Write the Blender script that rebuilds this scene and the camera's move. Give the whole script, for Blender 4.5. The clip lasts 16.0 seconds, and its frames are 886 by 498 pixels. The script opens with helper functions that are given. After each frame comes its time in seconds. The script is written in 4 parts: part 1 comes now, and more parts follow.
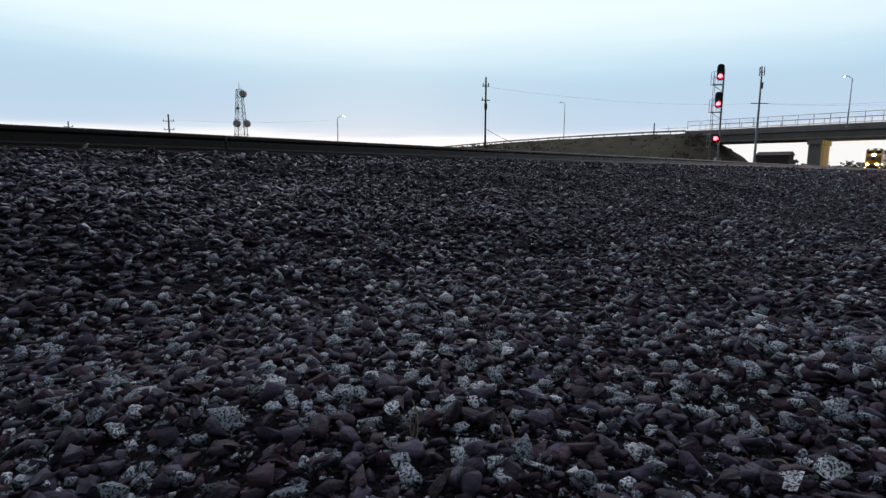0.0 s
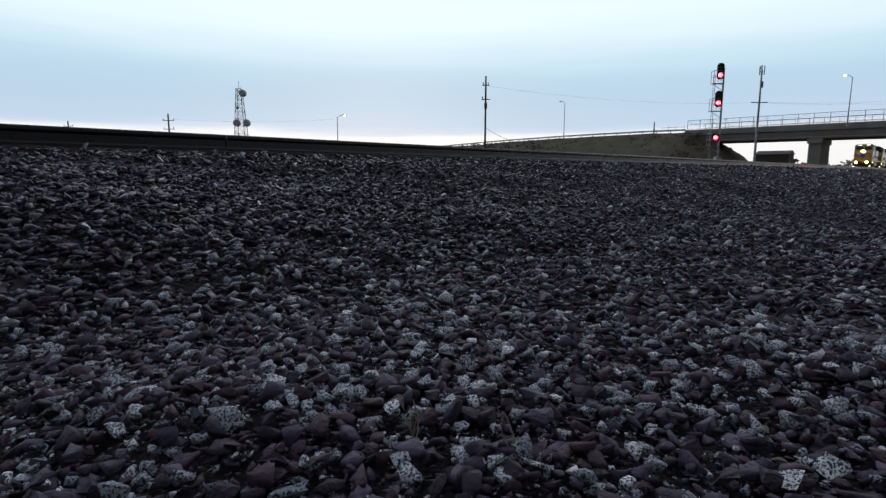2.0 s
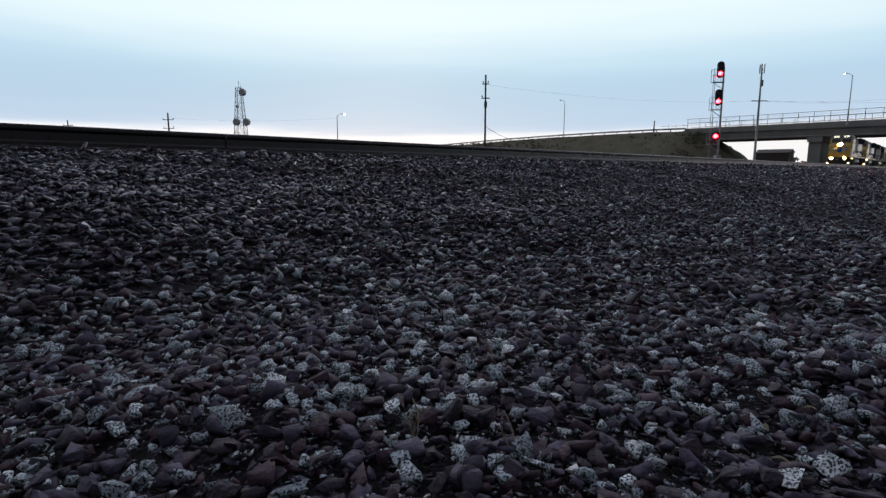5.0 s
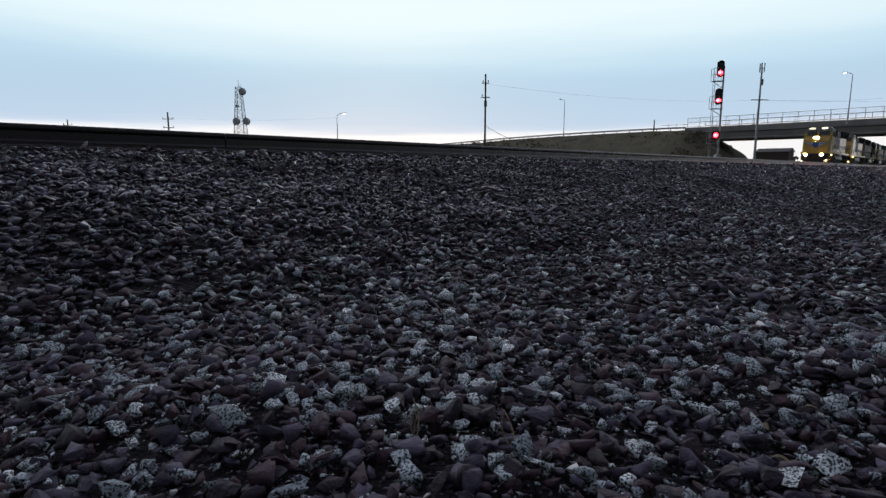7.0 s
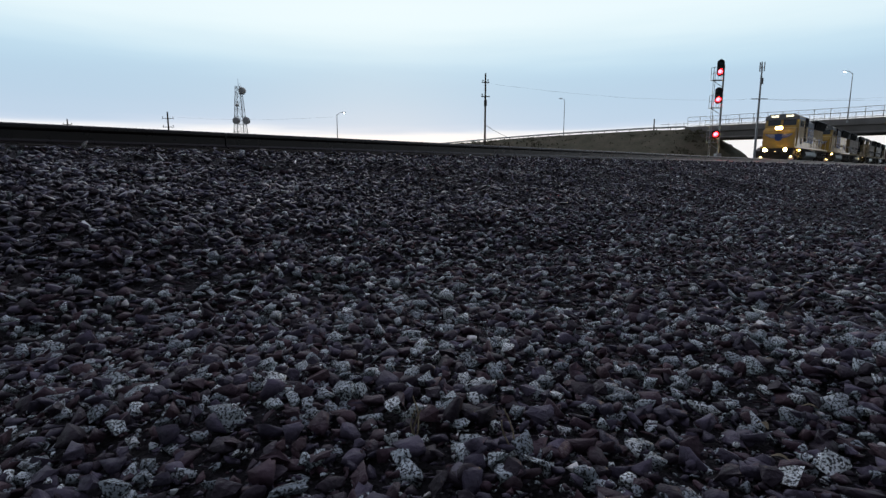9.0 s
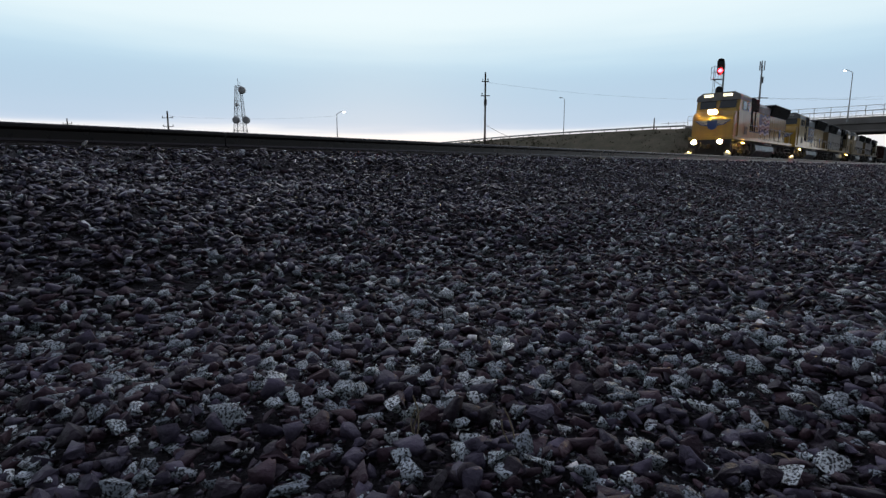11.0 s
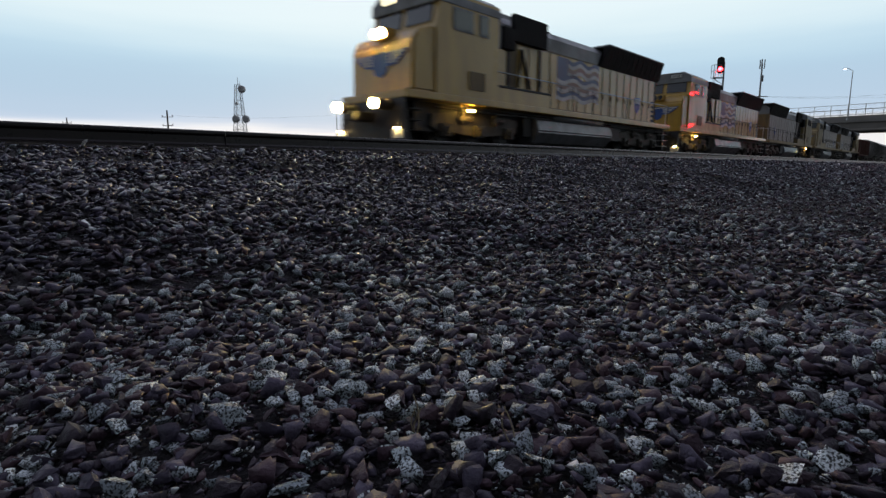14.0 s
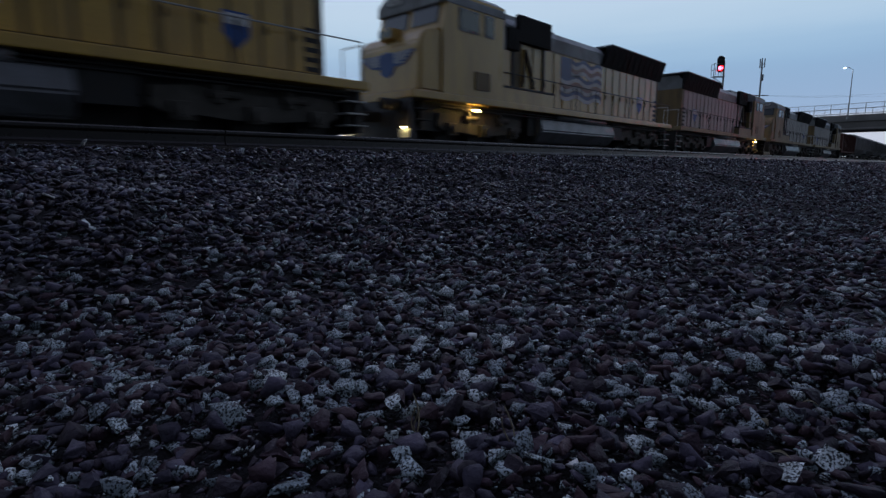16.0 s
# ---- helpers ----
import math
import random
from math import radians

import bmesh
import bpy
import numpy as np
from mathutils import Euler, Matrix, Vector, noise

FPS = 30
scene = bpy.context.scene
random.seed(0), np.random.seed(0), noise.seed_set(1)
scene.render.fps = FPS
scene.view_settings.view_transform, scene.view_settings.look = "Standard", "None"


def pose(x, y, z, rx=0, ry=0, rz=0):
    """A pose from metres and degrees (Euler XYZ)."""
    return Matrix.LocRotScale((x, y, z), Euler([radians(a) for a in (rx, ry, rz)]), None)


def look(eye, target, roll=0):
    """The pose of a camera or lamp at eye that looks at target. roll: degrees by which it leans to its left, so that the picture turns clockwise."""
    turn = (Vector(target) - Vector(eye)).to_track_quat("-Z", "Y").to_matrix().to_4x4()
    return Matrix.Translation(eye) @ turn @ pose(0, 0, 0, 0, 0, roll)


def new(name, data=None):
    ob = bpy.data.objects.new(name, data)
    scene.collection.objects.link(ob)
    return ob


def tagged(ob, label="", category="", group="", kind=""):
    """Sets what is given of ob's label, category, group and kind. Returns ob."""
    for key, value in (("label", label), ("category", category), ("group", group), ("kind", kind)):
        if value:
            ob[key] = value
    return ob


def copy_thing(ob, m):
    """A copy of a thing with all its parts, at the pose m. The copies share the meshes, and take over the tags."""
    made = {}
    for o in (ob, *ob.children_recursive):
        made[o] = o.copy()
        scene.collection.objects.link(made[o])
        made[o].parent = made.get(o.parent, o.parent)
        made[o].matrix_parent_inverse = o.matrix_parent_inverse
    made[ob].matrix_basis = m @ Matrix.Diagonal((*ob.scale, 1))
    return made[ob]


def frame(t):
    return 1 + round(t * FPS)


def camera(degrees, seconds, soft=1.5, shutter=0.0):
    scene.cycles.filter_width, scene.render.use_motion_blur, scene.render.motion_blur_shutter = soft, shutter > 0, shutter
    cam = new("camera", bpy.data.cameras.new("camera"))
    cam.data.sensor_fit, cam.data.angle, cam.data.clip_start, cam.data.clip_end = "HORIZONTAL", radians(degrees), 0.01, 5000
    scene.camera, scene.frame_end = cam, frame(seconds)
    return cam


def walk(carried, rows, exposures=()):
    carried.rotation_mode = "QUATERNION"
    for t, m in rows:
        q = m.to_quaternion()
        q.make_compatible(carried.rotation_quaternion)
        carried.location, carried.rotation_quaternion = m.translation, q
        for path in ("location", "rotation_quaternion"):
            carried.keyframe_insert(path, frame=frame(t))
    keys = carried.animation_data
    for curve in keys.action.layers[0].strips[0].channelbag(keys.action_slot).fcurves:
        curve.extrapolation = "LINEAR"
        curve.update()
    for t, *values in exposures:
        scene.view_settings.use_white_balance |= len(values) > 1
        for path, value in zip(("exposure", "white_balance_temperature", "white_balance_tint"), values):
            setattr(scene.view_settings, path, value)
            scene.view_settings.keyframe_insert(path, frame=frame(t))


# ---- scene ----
cam = camera(80.09, 16.0, soft=1.4, shutter=0.7)

# ---- camera: low beside the ballast, slowly sagging ----
F, EYE = 932.8, 0.5


def cam_pose(t):
    tilt = math.atan((441 - (292.7 + (16 - t) * 0.66)) / F)
    turn = -0.003 + 0.00524 * (16 - t) / 16
    return pose(0, 0, EYE, 90 - math.degrees(tilt), 0, 0) @ pose(0, 0, 0, 0, 0, math.degrees(turn))


walk(cam, [(t, cam_pose(t)) for t in (0, 2, 4, 6.5, 9, 11.5, 13, 14.5, 16)],
     exposures=[(0, 0.05, 6450, 10), (9.0, 0.0, 6450, 10), (13.0, -0.04, 6400, 10), (13.8, -0.05, 6450, 10), (14.5, -0.17, 6400, 10),
                (15.0, -0.48, 5800, 11), (15.5, -0.58, 5600, 12), (16.0, -0.6, 5500, 12)])

# ---- plan: s runs along the tracks away from the eye, q across towards them ----
ANG = 0.759
UX, UY = math.sin(ANG), math.cos(ANG)
RAIL_NEAR, RAIL_FAR = 0.90, 1.148          # rail tops
Q_NEAR, Q_FAR = 6.85, 13.4                 # track centres


def at(s, q, z=0.0):
    return Vector((UX * s - UY * q, UY * s + UX * q, z))


def frame_sq(s, q, z=0.0, turn=0.0):
    """A pose whose local x runs along s and whose local y runs along q."""
    return Matrix.Translation(at(s, q, z)) @ Matrix.Rotation(math.pi / 2 - ANG + turn, 4, "Z")


# ---- world: overcast dusk, brightest over the sunset side ----
def build_world():
    w = bpy.data.worlds.new("dusk_sky")
    scene.world = w
    w.use_nodes = True
    nt = w.node_tree
    N, L = nt.nodes, nt.links
    N.clear()
    out = N.new("ShaderNodeOutputWorld")
    bg = N.new("ShaderNodeBackground")
    co = N.new("ShaderNodeTexCoord")
    sep = N.new("ShaderNodeSeparateXYZ")
    L.new(co.outputs["Generated"], sep.inputs[0])
    # cloud veils, long and flat
    mp = N.new("ShaderNodeMapping")
    mp.inputs["Scale"].default_value = (1.2, 1.2, 13.0)
    L.new(co.outputs["Generated"], mp.inputs[0])
    nz = N.new("ShaderNodeTexNoise")
    nz.inputs["Scale"].default_value = 1.7
    nz.inputs["Detail"].default_value = 5
    nz.inputs["Roughness"].default_value = 0.5
    L.new(mp.outputs[0], nz.inputs["Vector"])
    wob = N.new("ShaderNodeMath")
    wob.operation = "MULTIPLY_ADD"
    L.new(nz.outputs["Fac"], wob.inputs[0])
    wob.inputs[1].default_value = 0.05
    L.new(sep.outputs["Z"], wob.inputs[2])
    off = N.new("ShaderNodeMath")
    off.operation = "SUBTRACT"
    L.new(wob.outputs[0], off.inputs[0])
    off.inputs[1].default_value = 0.025
    ramp = N.new("ShaderNodeValToRGB")
    cr = ramp.color_ramp
    cr.interpolation = "B_SPLINE"
    stops = [(0.0, (0.90, 0.87, 0.86)), (0.050, (0.93, 0.92, 0.92)), (0.062, (0.95, 0.95, 0.96)), (0.070, (0.56, 0.67, 0.82)), (0.082, (0.52, 0.65, 0.80)),
             (0.14, (0.46, 0.625, 0.775)),
             (0.19, (0.55, 0.75, 0.88)), (0.25, (0.89, 1.0, 1.0)), (0.36, (0.76, 0.88, 0.98)), (0.6, (0.55, 0.58, 0.76)),
             (1.0, (0.47, 0.48, 0.65))]
    while len(cr.elements) < len(stops):
        cr.elements.new(0.5)
    for e, (p, c) in zip(cr.elements, stops):
        e.position, e.color = p, (*c, 1)
    L.new(off.outputs[0], ramp.inputs[0])
    # dusk falls off away from the sunset
    dot = N.new("ShaderNodeVectorMath")
    dot.operation = "DOT_PRODUCT"
    L.new(co.outputs["Generated"], dot.inputs[0])
    dot.inputs[1].default_value = (-0.12, 0.99, 0.0)
    side = N.new("ShaderNodeMapRange")
    side.interpolation_type = "SMOOTHSTEP"
    L.new(dot.outputs["Value"], side.inputs[0])
    for i, v in zip((1, 2, 3, 4), (-0.75, 0.70, 0.13, 1.0)):
        side.inputs[i].default_value = v
    mul = N.new("ShaderNodeMix")
    mul.data_type, mul.blend_type = "RGBA", "MULTIPLY"
    mul.inputs["Factor"].default_value = 1.0
    L.new(ramp.outputs[0], mul.inputs["A"])
    L.new(side.outputs[0], mul.inputs["B"])
    # thin physical sky underneath
    sky = N.new("ShaderNodeTexSky")
    sky.sky_type, sky.sun_disc = "NISHITA", False
    sky.sun_elevation, sky.sun_rotation = radians(6.0), radians(-7)
    add = N.new("ShaderNodeMix")
    add.data_type, add.blend_type = "RGBA", "ADD"
    add.inputs["Factor"].default_value = 0.003
    L.new(mul.outputs["Result"], add.inputs["A"])
    L.new(sky.outputs[0], add.inputs["B"])
    L.new(add.outputs["Result"], bg.inputs[0])
    bg.inputs[1].default_value = 1.0
    L.new(bg.outputs[0], out.inputs[0])


build_world()
sun = new("sun", bpy.data.lights.new("sun", "SUN"))
sun.data.energy, sun.data.angle, sun.data.color = 0.15, radians(25), (1.0, 0.93, 0.88)
sun.matrix_world = look((0, 0, 0), (0.1, -0.95, -0.45))


# ---- materials ----
def node_mat(name, base, rough=0.6, metal=0.0, second=None, scale=6.0, bump=0.15, fine=60.0, spec=0.5, amount=0.5, coords="Object",
             emit=None, strength=0.0, per_object=0.0, stretch=None):
    m = bpy.data.materials.new(name)
    m.use_nodes = True
    nt = m.node_tree
    N, L = nt.nodes, nt.links
    b = N["Principled BSDF"]
    b.inputs["Base Color"].default_value = (*base, 1)
    b.inputs["Roughness"].default_value = rough
    b.inputs["Metallic"].default_value = metal
    b.inputs["Specular IOR Level"].default_value = spec
    if emit:
        b.inputs["Emission Color"].default_value = (*emit, 1)
        b.inputs["Emission Strength"].default_value = strength
    if second:
        co = N.new("ShaderNodeTexCoord")
        src = co.outputs[coords]
        if stretch:
            mp = N.new("ShaderNodeMapping")
            mp.inputs["Scale"].default_value = stretch
            L.new(src, mp.inputs[0])
            src = mp.outputs[0]
        n1 = N.new("ShaderNodeTexNoise")
        n1.inputs["Scale"].default_value, n1.inputs["Detail"].default_value = scale, 6
        n2 = N.new("ShaderNodeTexNoise")
        n2.inputs["Scale"].default_value, n2.inputs["Detail"].default_value = fine, 4
        L.new(src, n1.inputs["Vector"])
        L.new(co.outputs[coords], n2.inputs["Vector"])
        r = N.new("ShaderNodeMapRange")
        L.new(n1.outputs["Fac"], r.inputs[0])
        for i, v in zip((1, 2, 3, 4), (0.38, 0.68, 0.0, amount)):
            r.inputs[i].default_value = v
        mix = N.new("ShaderNodeMix")
        mix.data_type = "RGBA"
        mix.inputs["A"].default_value, mix.inputs["B"].default_value = (*base, 1), (*second, 1)
        L.new(r.outputs[0], mix.inputs["Factor"])
        grain = N.new("ShaderNodeMapRange")
        L.new(n2.outputs["Fac"], grain.inputs[0])
        for i, v in zip((1, 2, 3, 4), (0.3, 0.7, 0.8, 1.15)):
            grain.inputs[i].default_value = v
        mul = N.new("ShaderNodeMix")
        mul.data_type, mul.blend_type = "RGBA", "MULTIPLY"
        mul.inputs["Factor"].default_value = 1
        L.new(mix.outputs["Result"], mul.inputs["A"])
        L.new(grain.outputs[0], mul.inputs["B"])
        L.new(mul.outputs["Result"], b.inputs["Base Color"])
        rr = N.new("ShaderNodeMapRange")
        L.new(n1.outputs["Fac"], rr.inputs[0])
        for i, v in zip((1, 2, 3, 4), (0.3, 0.7, max(rough - 0.1, 0.02), min(rough + 0.12, 1))):
            rr.inputs[i].default_value = v
        L.new(rr.outputs[0], b.inputs["Roughness"])
        if bump:
            bp = N.new("ShaderNodeBump")
            bp.inputs["Strength"].default_value, bp.inputs["Distance"].default_value = bump, 0.02
            L.new(n2.outputs["Fac"], bp.inputs["Height"])
            L.new(bp.outputs[0], b.inputs["Normal"])
    return m


def stone_mat(name, source, pale=0.60, tone=1.0, rough=0.6, spec=0.32, cast=(0.97, 0.85, 0.96)):
    """Crushed rock of mixed kinds: dark basalt, brown-grey, and pale granite with black specks."""
    m = bpy.data.materials.new(name)
    m.use_nodes = True
    nt = m.node_tree
    N, L = nt.nodes, nt.links
    b = N["Principled BSDF"]
    if source == "island":
        rnd = N.new("ShaderNodeNewGeometry").outputs["Random Per Island"]
    else:
        rnd = N.new("ShaderNodeObjectInfo").outputs["Random"]
    co = N.new("ShaderNodeNewGeometry").outputs["Position"]
    kinds = N.new("ShaderNodeValToRGB")
    cr = kinds.color_ramp
    cr.interpolation = "CONSTANT"
    k = pale
    cols = [(0.0, (0.028, 0.021, 0.029)), (0.28 * k, (0.050, 0.047, 0.066)), (0.52 * k, (0.052, 0.032, 0.040)), (0.72 * k, (0.085, 0.080, 0.105)),
            (0.88 * k, (0.070, 0.043, 0.048)), (k, (0.24, 0.275, 0.30)), (k + (1 - k) * 0.35, (0.42, 0.47, 0.49)), (k + (1 - k) * 0.8, (0.62, 0.66, 0.66)),
            (0.994, (0.70, 0.68, 0.66))]
    while len(cr.elements) < len(cols):
        cr.elements.new(0.5)
    for e, (p, c) in zip(cr.elements, cols):
        e.position, e.color = p, (c[0] * cast[0] * tone, c[1] * cast[1] * tone, c[2] * cast[2] * tone, 1) if p < k else (c[0], c[1], c[2], 1)
    L.new(rnd, kinds.inputs[0])
    speck = N.new("ShaderNodeTexNoise")
    speck.inputs["Scale"].default_value, speck.inputs["Detail"].default_value = 250, 5
    L.new(co, speck.inputs["Vector"])
    sp = N.new("ShaderNodeMapRange")
    L.new(speck.outputs["Fac"], sp.inputs[0])
    for i, v in zip((1, 2, 3, 4), (0.435, 0.525, 0.06, 1.15)):
        sp.inputs[i].default_value = v
    gate = N.new("ShaderNodeMath")
    gate.operation = "GREATER_THAN"
    L.new(rnd, gate.inputs[0])
    gate.inputs[1].default_value = pale
    lim = N.new("ShaderNodeMath")
    lim.operation = "LESS_THAN"
    L.new(rnd, lim.inputs[0])
    lim.inputs[1].default_value = 0.994
    both = N.new("ShaderNodeMath")
    both.operation = "MULTIPLY"
    L.new(gate.outputs[0], both.inputs[0])
    L.new(lim.outputs[0], both.inputs[1])
    mul = N.new("ShaderNodeMix")
    mul.data_type, mul.blend_type = "RGBA", "MULTIPLY"
    L.new(both.outputs[0], mul.inputs["Factor"])
    L.new(kinds.outputs[0], mul.inputs["A"])
    L.new(sp.outputs[0], mul.inputs["B"])
    dust = N.new("ShaderNodeTexNoise")
    dust.inputs["Scale"].default_value, dust.inputs["Detail"].default_value = 22, 6
    L.new(co, dust.inputs["Vector"])
    du = N.new("ShaderNodeMapRange")
    L.new(dust.outputs["Fac"], du.inputs[0])
    for i, v in zip((1, 2, 3, 4), (0.3, 0.7, 0.6, 1.35)):
        du.inputs[i].default_value = v
    mul2 = N.new("ShaderNodeMix")
    mul2.data_type, mul2.blend_type = "RGBA", "MULTIPLY"
    mul2.inputs["Factor"].default_value = 1
    L.new(mul.outputs["Result"], mul2.inputs["A"])
    L.new(du.outputs[0], mul2.inputs["B"])
    L.new(mul2.outputs["Result"], b.inputs["Base Color"])
    b.inputs["Roughness"].default_value = rough
    b.inputs["Specular IOR Level"].default_value = spec
    bp = N.new("ShaderNodeBump")
    bp.inputs["Strength"].default_value, bp.inputs["Distance"].default_value = 0.8, 0.006
    grit = N.new("ShaderNodeTexNoise")
    grit.inputs["Scale"].default_value, grit.inputs["Detail"].default_value = 110, 5
    L.new(co, grit.inputs["Vector"])
    L.new(grit.outputs["Fac"], bp.inputs["Height"])
    L.new(bp.outputs[0], b.inputs["Normal"])
    return m


M_STONE = stone_mat("ballast_rock", "island", 0.70, 1.0)
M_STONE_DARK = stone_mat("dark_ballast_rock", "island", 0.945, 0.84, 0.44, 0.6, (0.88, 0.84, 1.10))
M_STONE_ONE = stone_mat("ballast_rock_single", "object", 0.70, 0.96)
M_GROUND = node_mat("stony_earth", (0.022, 0.020, 0.022), 0.95, 0, (0.06, 0.056, 0.060), 30, 1.0, 60, 0.2, 0.8)
M_RAIL = node_mat("rusty_rail", (0.018, 0.014, 0.014), 0.32, 0.0, (0.030, 0.021, 0.018), 8, 0.04, 90, 0.5)
M_RAILHEAD = node_mat("worn_rail_head", (0.30, 0.28, 0.27), 0.28, 1.0, (0.16, 0.12, 0.10), 5, 0.05, 120)
M_TIE = node_mat("creosoted_timber", (0.035, 0.028, 0.022), 0.85, 0, (0.07, 0.06, 0.05), 5, 0.4, 50)
M_YELLOW = node_mat("loco_yellow_paint", (0.60, 0.37, 0.060), 0.36, 0, (0.33, 0.21, 0.07), 1.3, 0.03, 40, amount=0.45, stretch=(1.5, 1.5, 0.35))
_b = M_YELLOW.node_tree.nodes["Principled BSDF"]
_b.inputs["Coat Weight"].default_value, _b.inputs["Coat Roughness"].default_value = 0.55, 0.055
M_DARKYELLOW = node_mat("darkened_yellow_paint", (0.20, 0.135, 0.05), 0.6, 0, (0.09, 0.07, 0.045), 2.0, 0.05, 40, amount=0.8, stretch=(1.5, 1.5, 0.3))
M_GREY = node_mat("loco_grey_paint", (0.24, 0.25, 0.26), 0.5, 0, (0.14, 0.135, 0.13), 1.5, 0.03, 40, amount=0.6)
M_HOODGREY = node_mat("faded_hood_paint", (0.44, 0.42, 0.39), 0.5, 0, (0.28, 0.25, 0.21), 1.2, 0.03, 40, amount=0.6, stretch=(2, 2, 0.3))
M_DULL = node_mat("dull_faded_yellow_paint", (0.36, 0.27, 0.12), 0.55, 0, (0.22, 0.18, 0.12), 1.4, 0.03, 40, amount=0.7, stretch=(1.5, 1.5, 0.35))
M_DARK = node_mat("grimy_black_steel", (0.022, 0.021, 0.021), 0.6, 0.2, (0.05, 0.043, 0.037), 3, 0.2, 40)
M_GRILLE = node_mat("black_grille", (0.010, 0.010, 0.011), 0.7, 0.0, (0.018, 0.017, 0.017), 5, 0.2, 80, 0.15)
M_TANK = node_mat("grey_fuel_tank", (0.20, 0.205, 0.22), 0.36, 0.1, (0.10, 0.097, 0.093), 2, 0.05, 40, amount=0.6)
M_WHITE = node_mat("white_paint", (0.75, 0.75, 0.73), 0.5, 0, (0.5, 0.49, 0.46), 4, 0.05, 60)
M_BLUE = node_mat("blue_paint", (0.03, 0.09, 0.33), 0.45, 0, (0.04, 0.07, 0.2), 3, 0.03, 60)
M_FLAGBLUE = node_mat("faded_flag_blue", (0.14, 0.17, 0.30), 0.5, 0, (0.2, 0.21, 0.28), 2, 0.03, 60)
M_FLAGWHITE = node_mat("faded_flag_white", (0.70, 0.69, 0.70), 0.5, 0, (0.42, 0.38, 0.32), 3, 0.03, 60)
M_FLAGRED = node_mat("faded_flag_red", (0.36, 0.22, 0.20), 0.5, 0, (0.34, 0.27, 0.2), 3, 0.03, 60)
M_TRUCK = node_mat("dusty_truck_steel", (0.085, 0.075, 0.062), 0.75, 0.0, (0.05, 0.043, 0.037), 4, 0.2, 40)
M_GLASS = node_mat("cab_glass", (0.03, 0.035, 0.04), 0.06, 0.0, spec=0.9)
M_STEEL = node_mat("galvanised_steel", (0.48, 0.49, 0.50), 0.5, 0.35, (0.18, 0.18, 0.18), 4, 0.1, 60)
M_POLE = node_mat("weathered_pole_wood", (0.09, 0.07, 0.055), 0.85, 0, (0.05, 0.04, 0.03), 4, 0.4, 40, stretch=(4, 4, 0.4))
M_CONC = node_mat("weathered_concrete", (0.33, 0.31, 0.29), 0.85, 0, (0.2, 0.185, 0.17), 0.5, 0.2, 9, stretch=(1, 1, 0.35))
M_GIRDER = node_mat("stained_girder_concrete", (0.25, 0.23, 0.21), 0.85, 0, (0.16, 0.145, 0.13), 0.4, 0.2, 9, stretch=(1, 1, 0.35))
M_SLOPE = node_mat("dry_grass_slope", (0.12, 0.115, 0.075), 0.95, 0, (0.20, 0.17, 0.12), 0.25, 1.0, 3.0, 0.1, 0.8)
M_RUST = node_mat("oxide_red_car_paint", (0.13, 0.045, 0.03), 0.7, 0, (0.07, 0.035, 0.025), 1.2, 0.1, 30)
M_HOPPER = node_mat("dusty_grey_car_paint", (0.30, 0.29, 0.28), 0.6, 0, (0.17, 0.155, 0.14), 1.0, 0.1, 30, stretch=(1, 1, 0.4))
M_ROADTOP = node_mat("asphalt", (0.05, 0.05, 0.052), 0.85, 0, (0.08, 0.08, 0.08), 2, 0.2, 40)
M_CABLE = node_mat("black_cable", (0.02, 0.02, 0.022), 0.6)
M_HEADLAMP = node_mat("lit_headlamp", (1, 0.9, 0.6), 0.3, emit=(1.0, 0.70, 0.24), strength=1300)
M_DITCH = node_mat("lit_ditch_lamp", (1, 0.9, 0.6), 0.3, emit=(1.0, 0.70, 0.24), strength=1300)
M_BOARD = node_mat("lit_number_board", (1, 0.95, 0.8), 0.4, emit=(1.0, 0.90, 0.62), strength=2.2)
M_STEPLAMP = node_mat("lit_step_lamp", (1, 0.9, 0.6), 0.3, emit=(1.0, 0.68, 0.24), strength=60)
M_TRUCKLAMP = node_mat("lit_truck_lamp", (1, 0.9, 0.6), 0.3, emit=(1.0, 0.62, 0.12), strength=130)
M_SIGNAL = node_mat("red_signal_lens", (0.6, 0.02, 0.03), 0.2, emit=(1.0, 0.0050, 0.0074), strength=170)
M_STREET = node_mat("lit_street_lamp", (0.9, 0.95, 1.0), 0.3, emit=(0.86, 0.95, 1.0), strength=100)
M_LEAF = node_mat("dusky_foliage", (0.09, 0.085, 0.05), 0.9, 0, (0.15, 0.125, 0.08), 2, 0.2, 20)


# ---- mesh helpers ----
def link(name, bm, material, parent=None, label="", smooth=False):
    me = bpy.data.meshes.new(name)
    bm.to_mesh(me)
    bm.free()
    me.materials.append(material)
    if smooth:
        for p in me.polygons:
            p.use_smooth = True
    ob = new(name, me)
    if parent:
        ob.parent = parent
    if label:
        tagged(ob, label)
    return ob


def part(name, bm, material, parent, label="", smooth=False):
    return link(name, bm, material, parent, label, smooth)


def thing(name, label, category, m=None, group="", kind=""):
    ob = new(name)
    ob.empty_display_size = 0.3
    if m is not None:
        ob.matrix_basis = m
    return tagged(ob, label, category, group, kind)


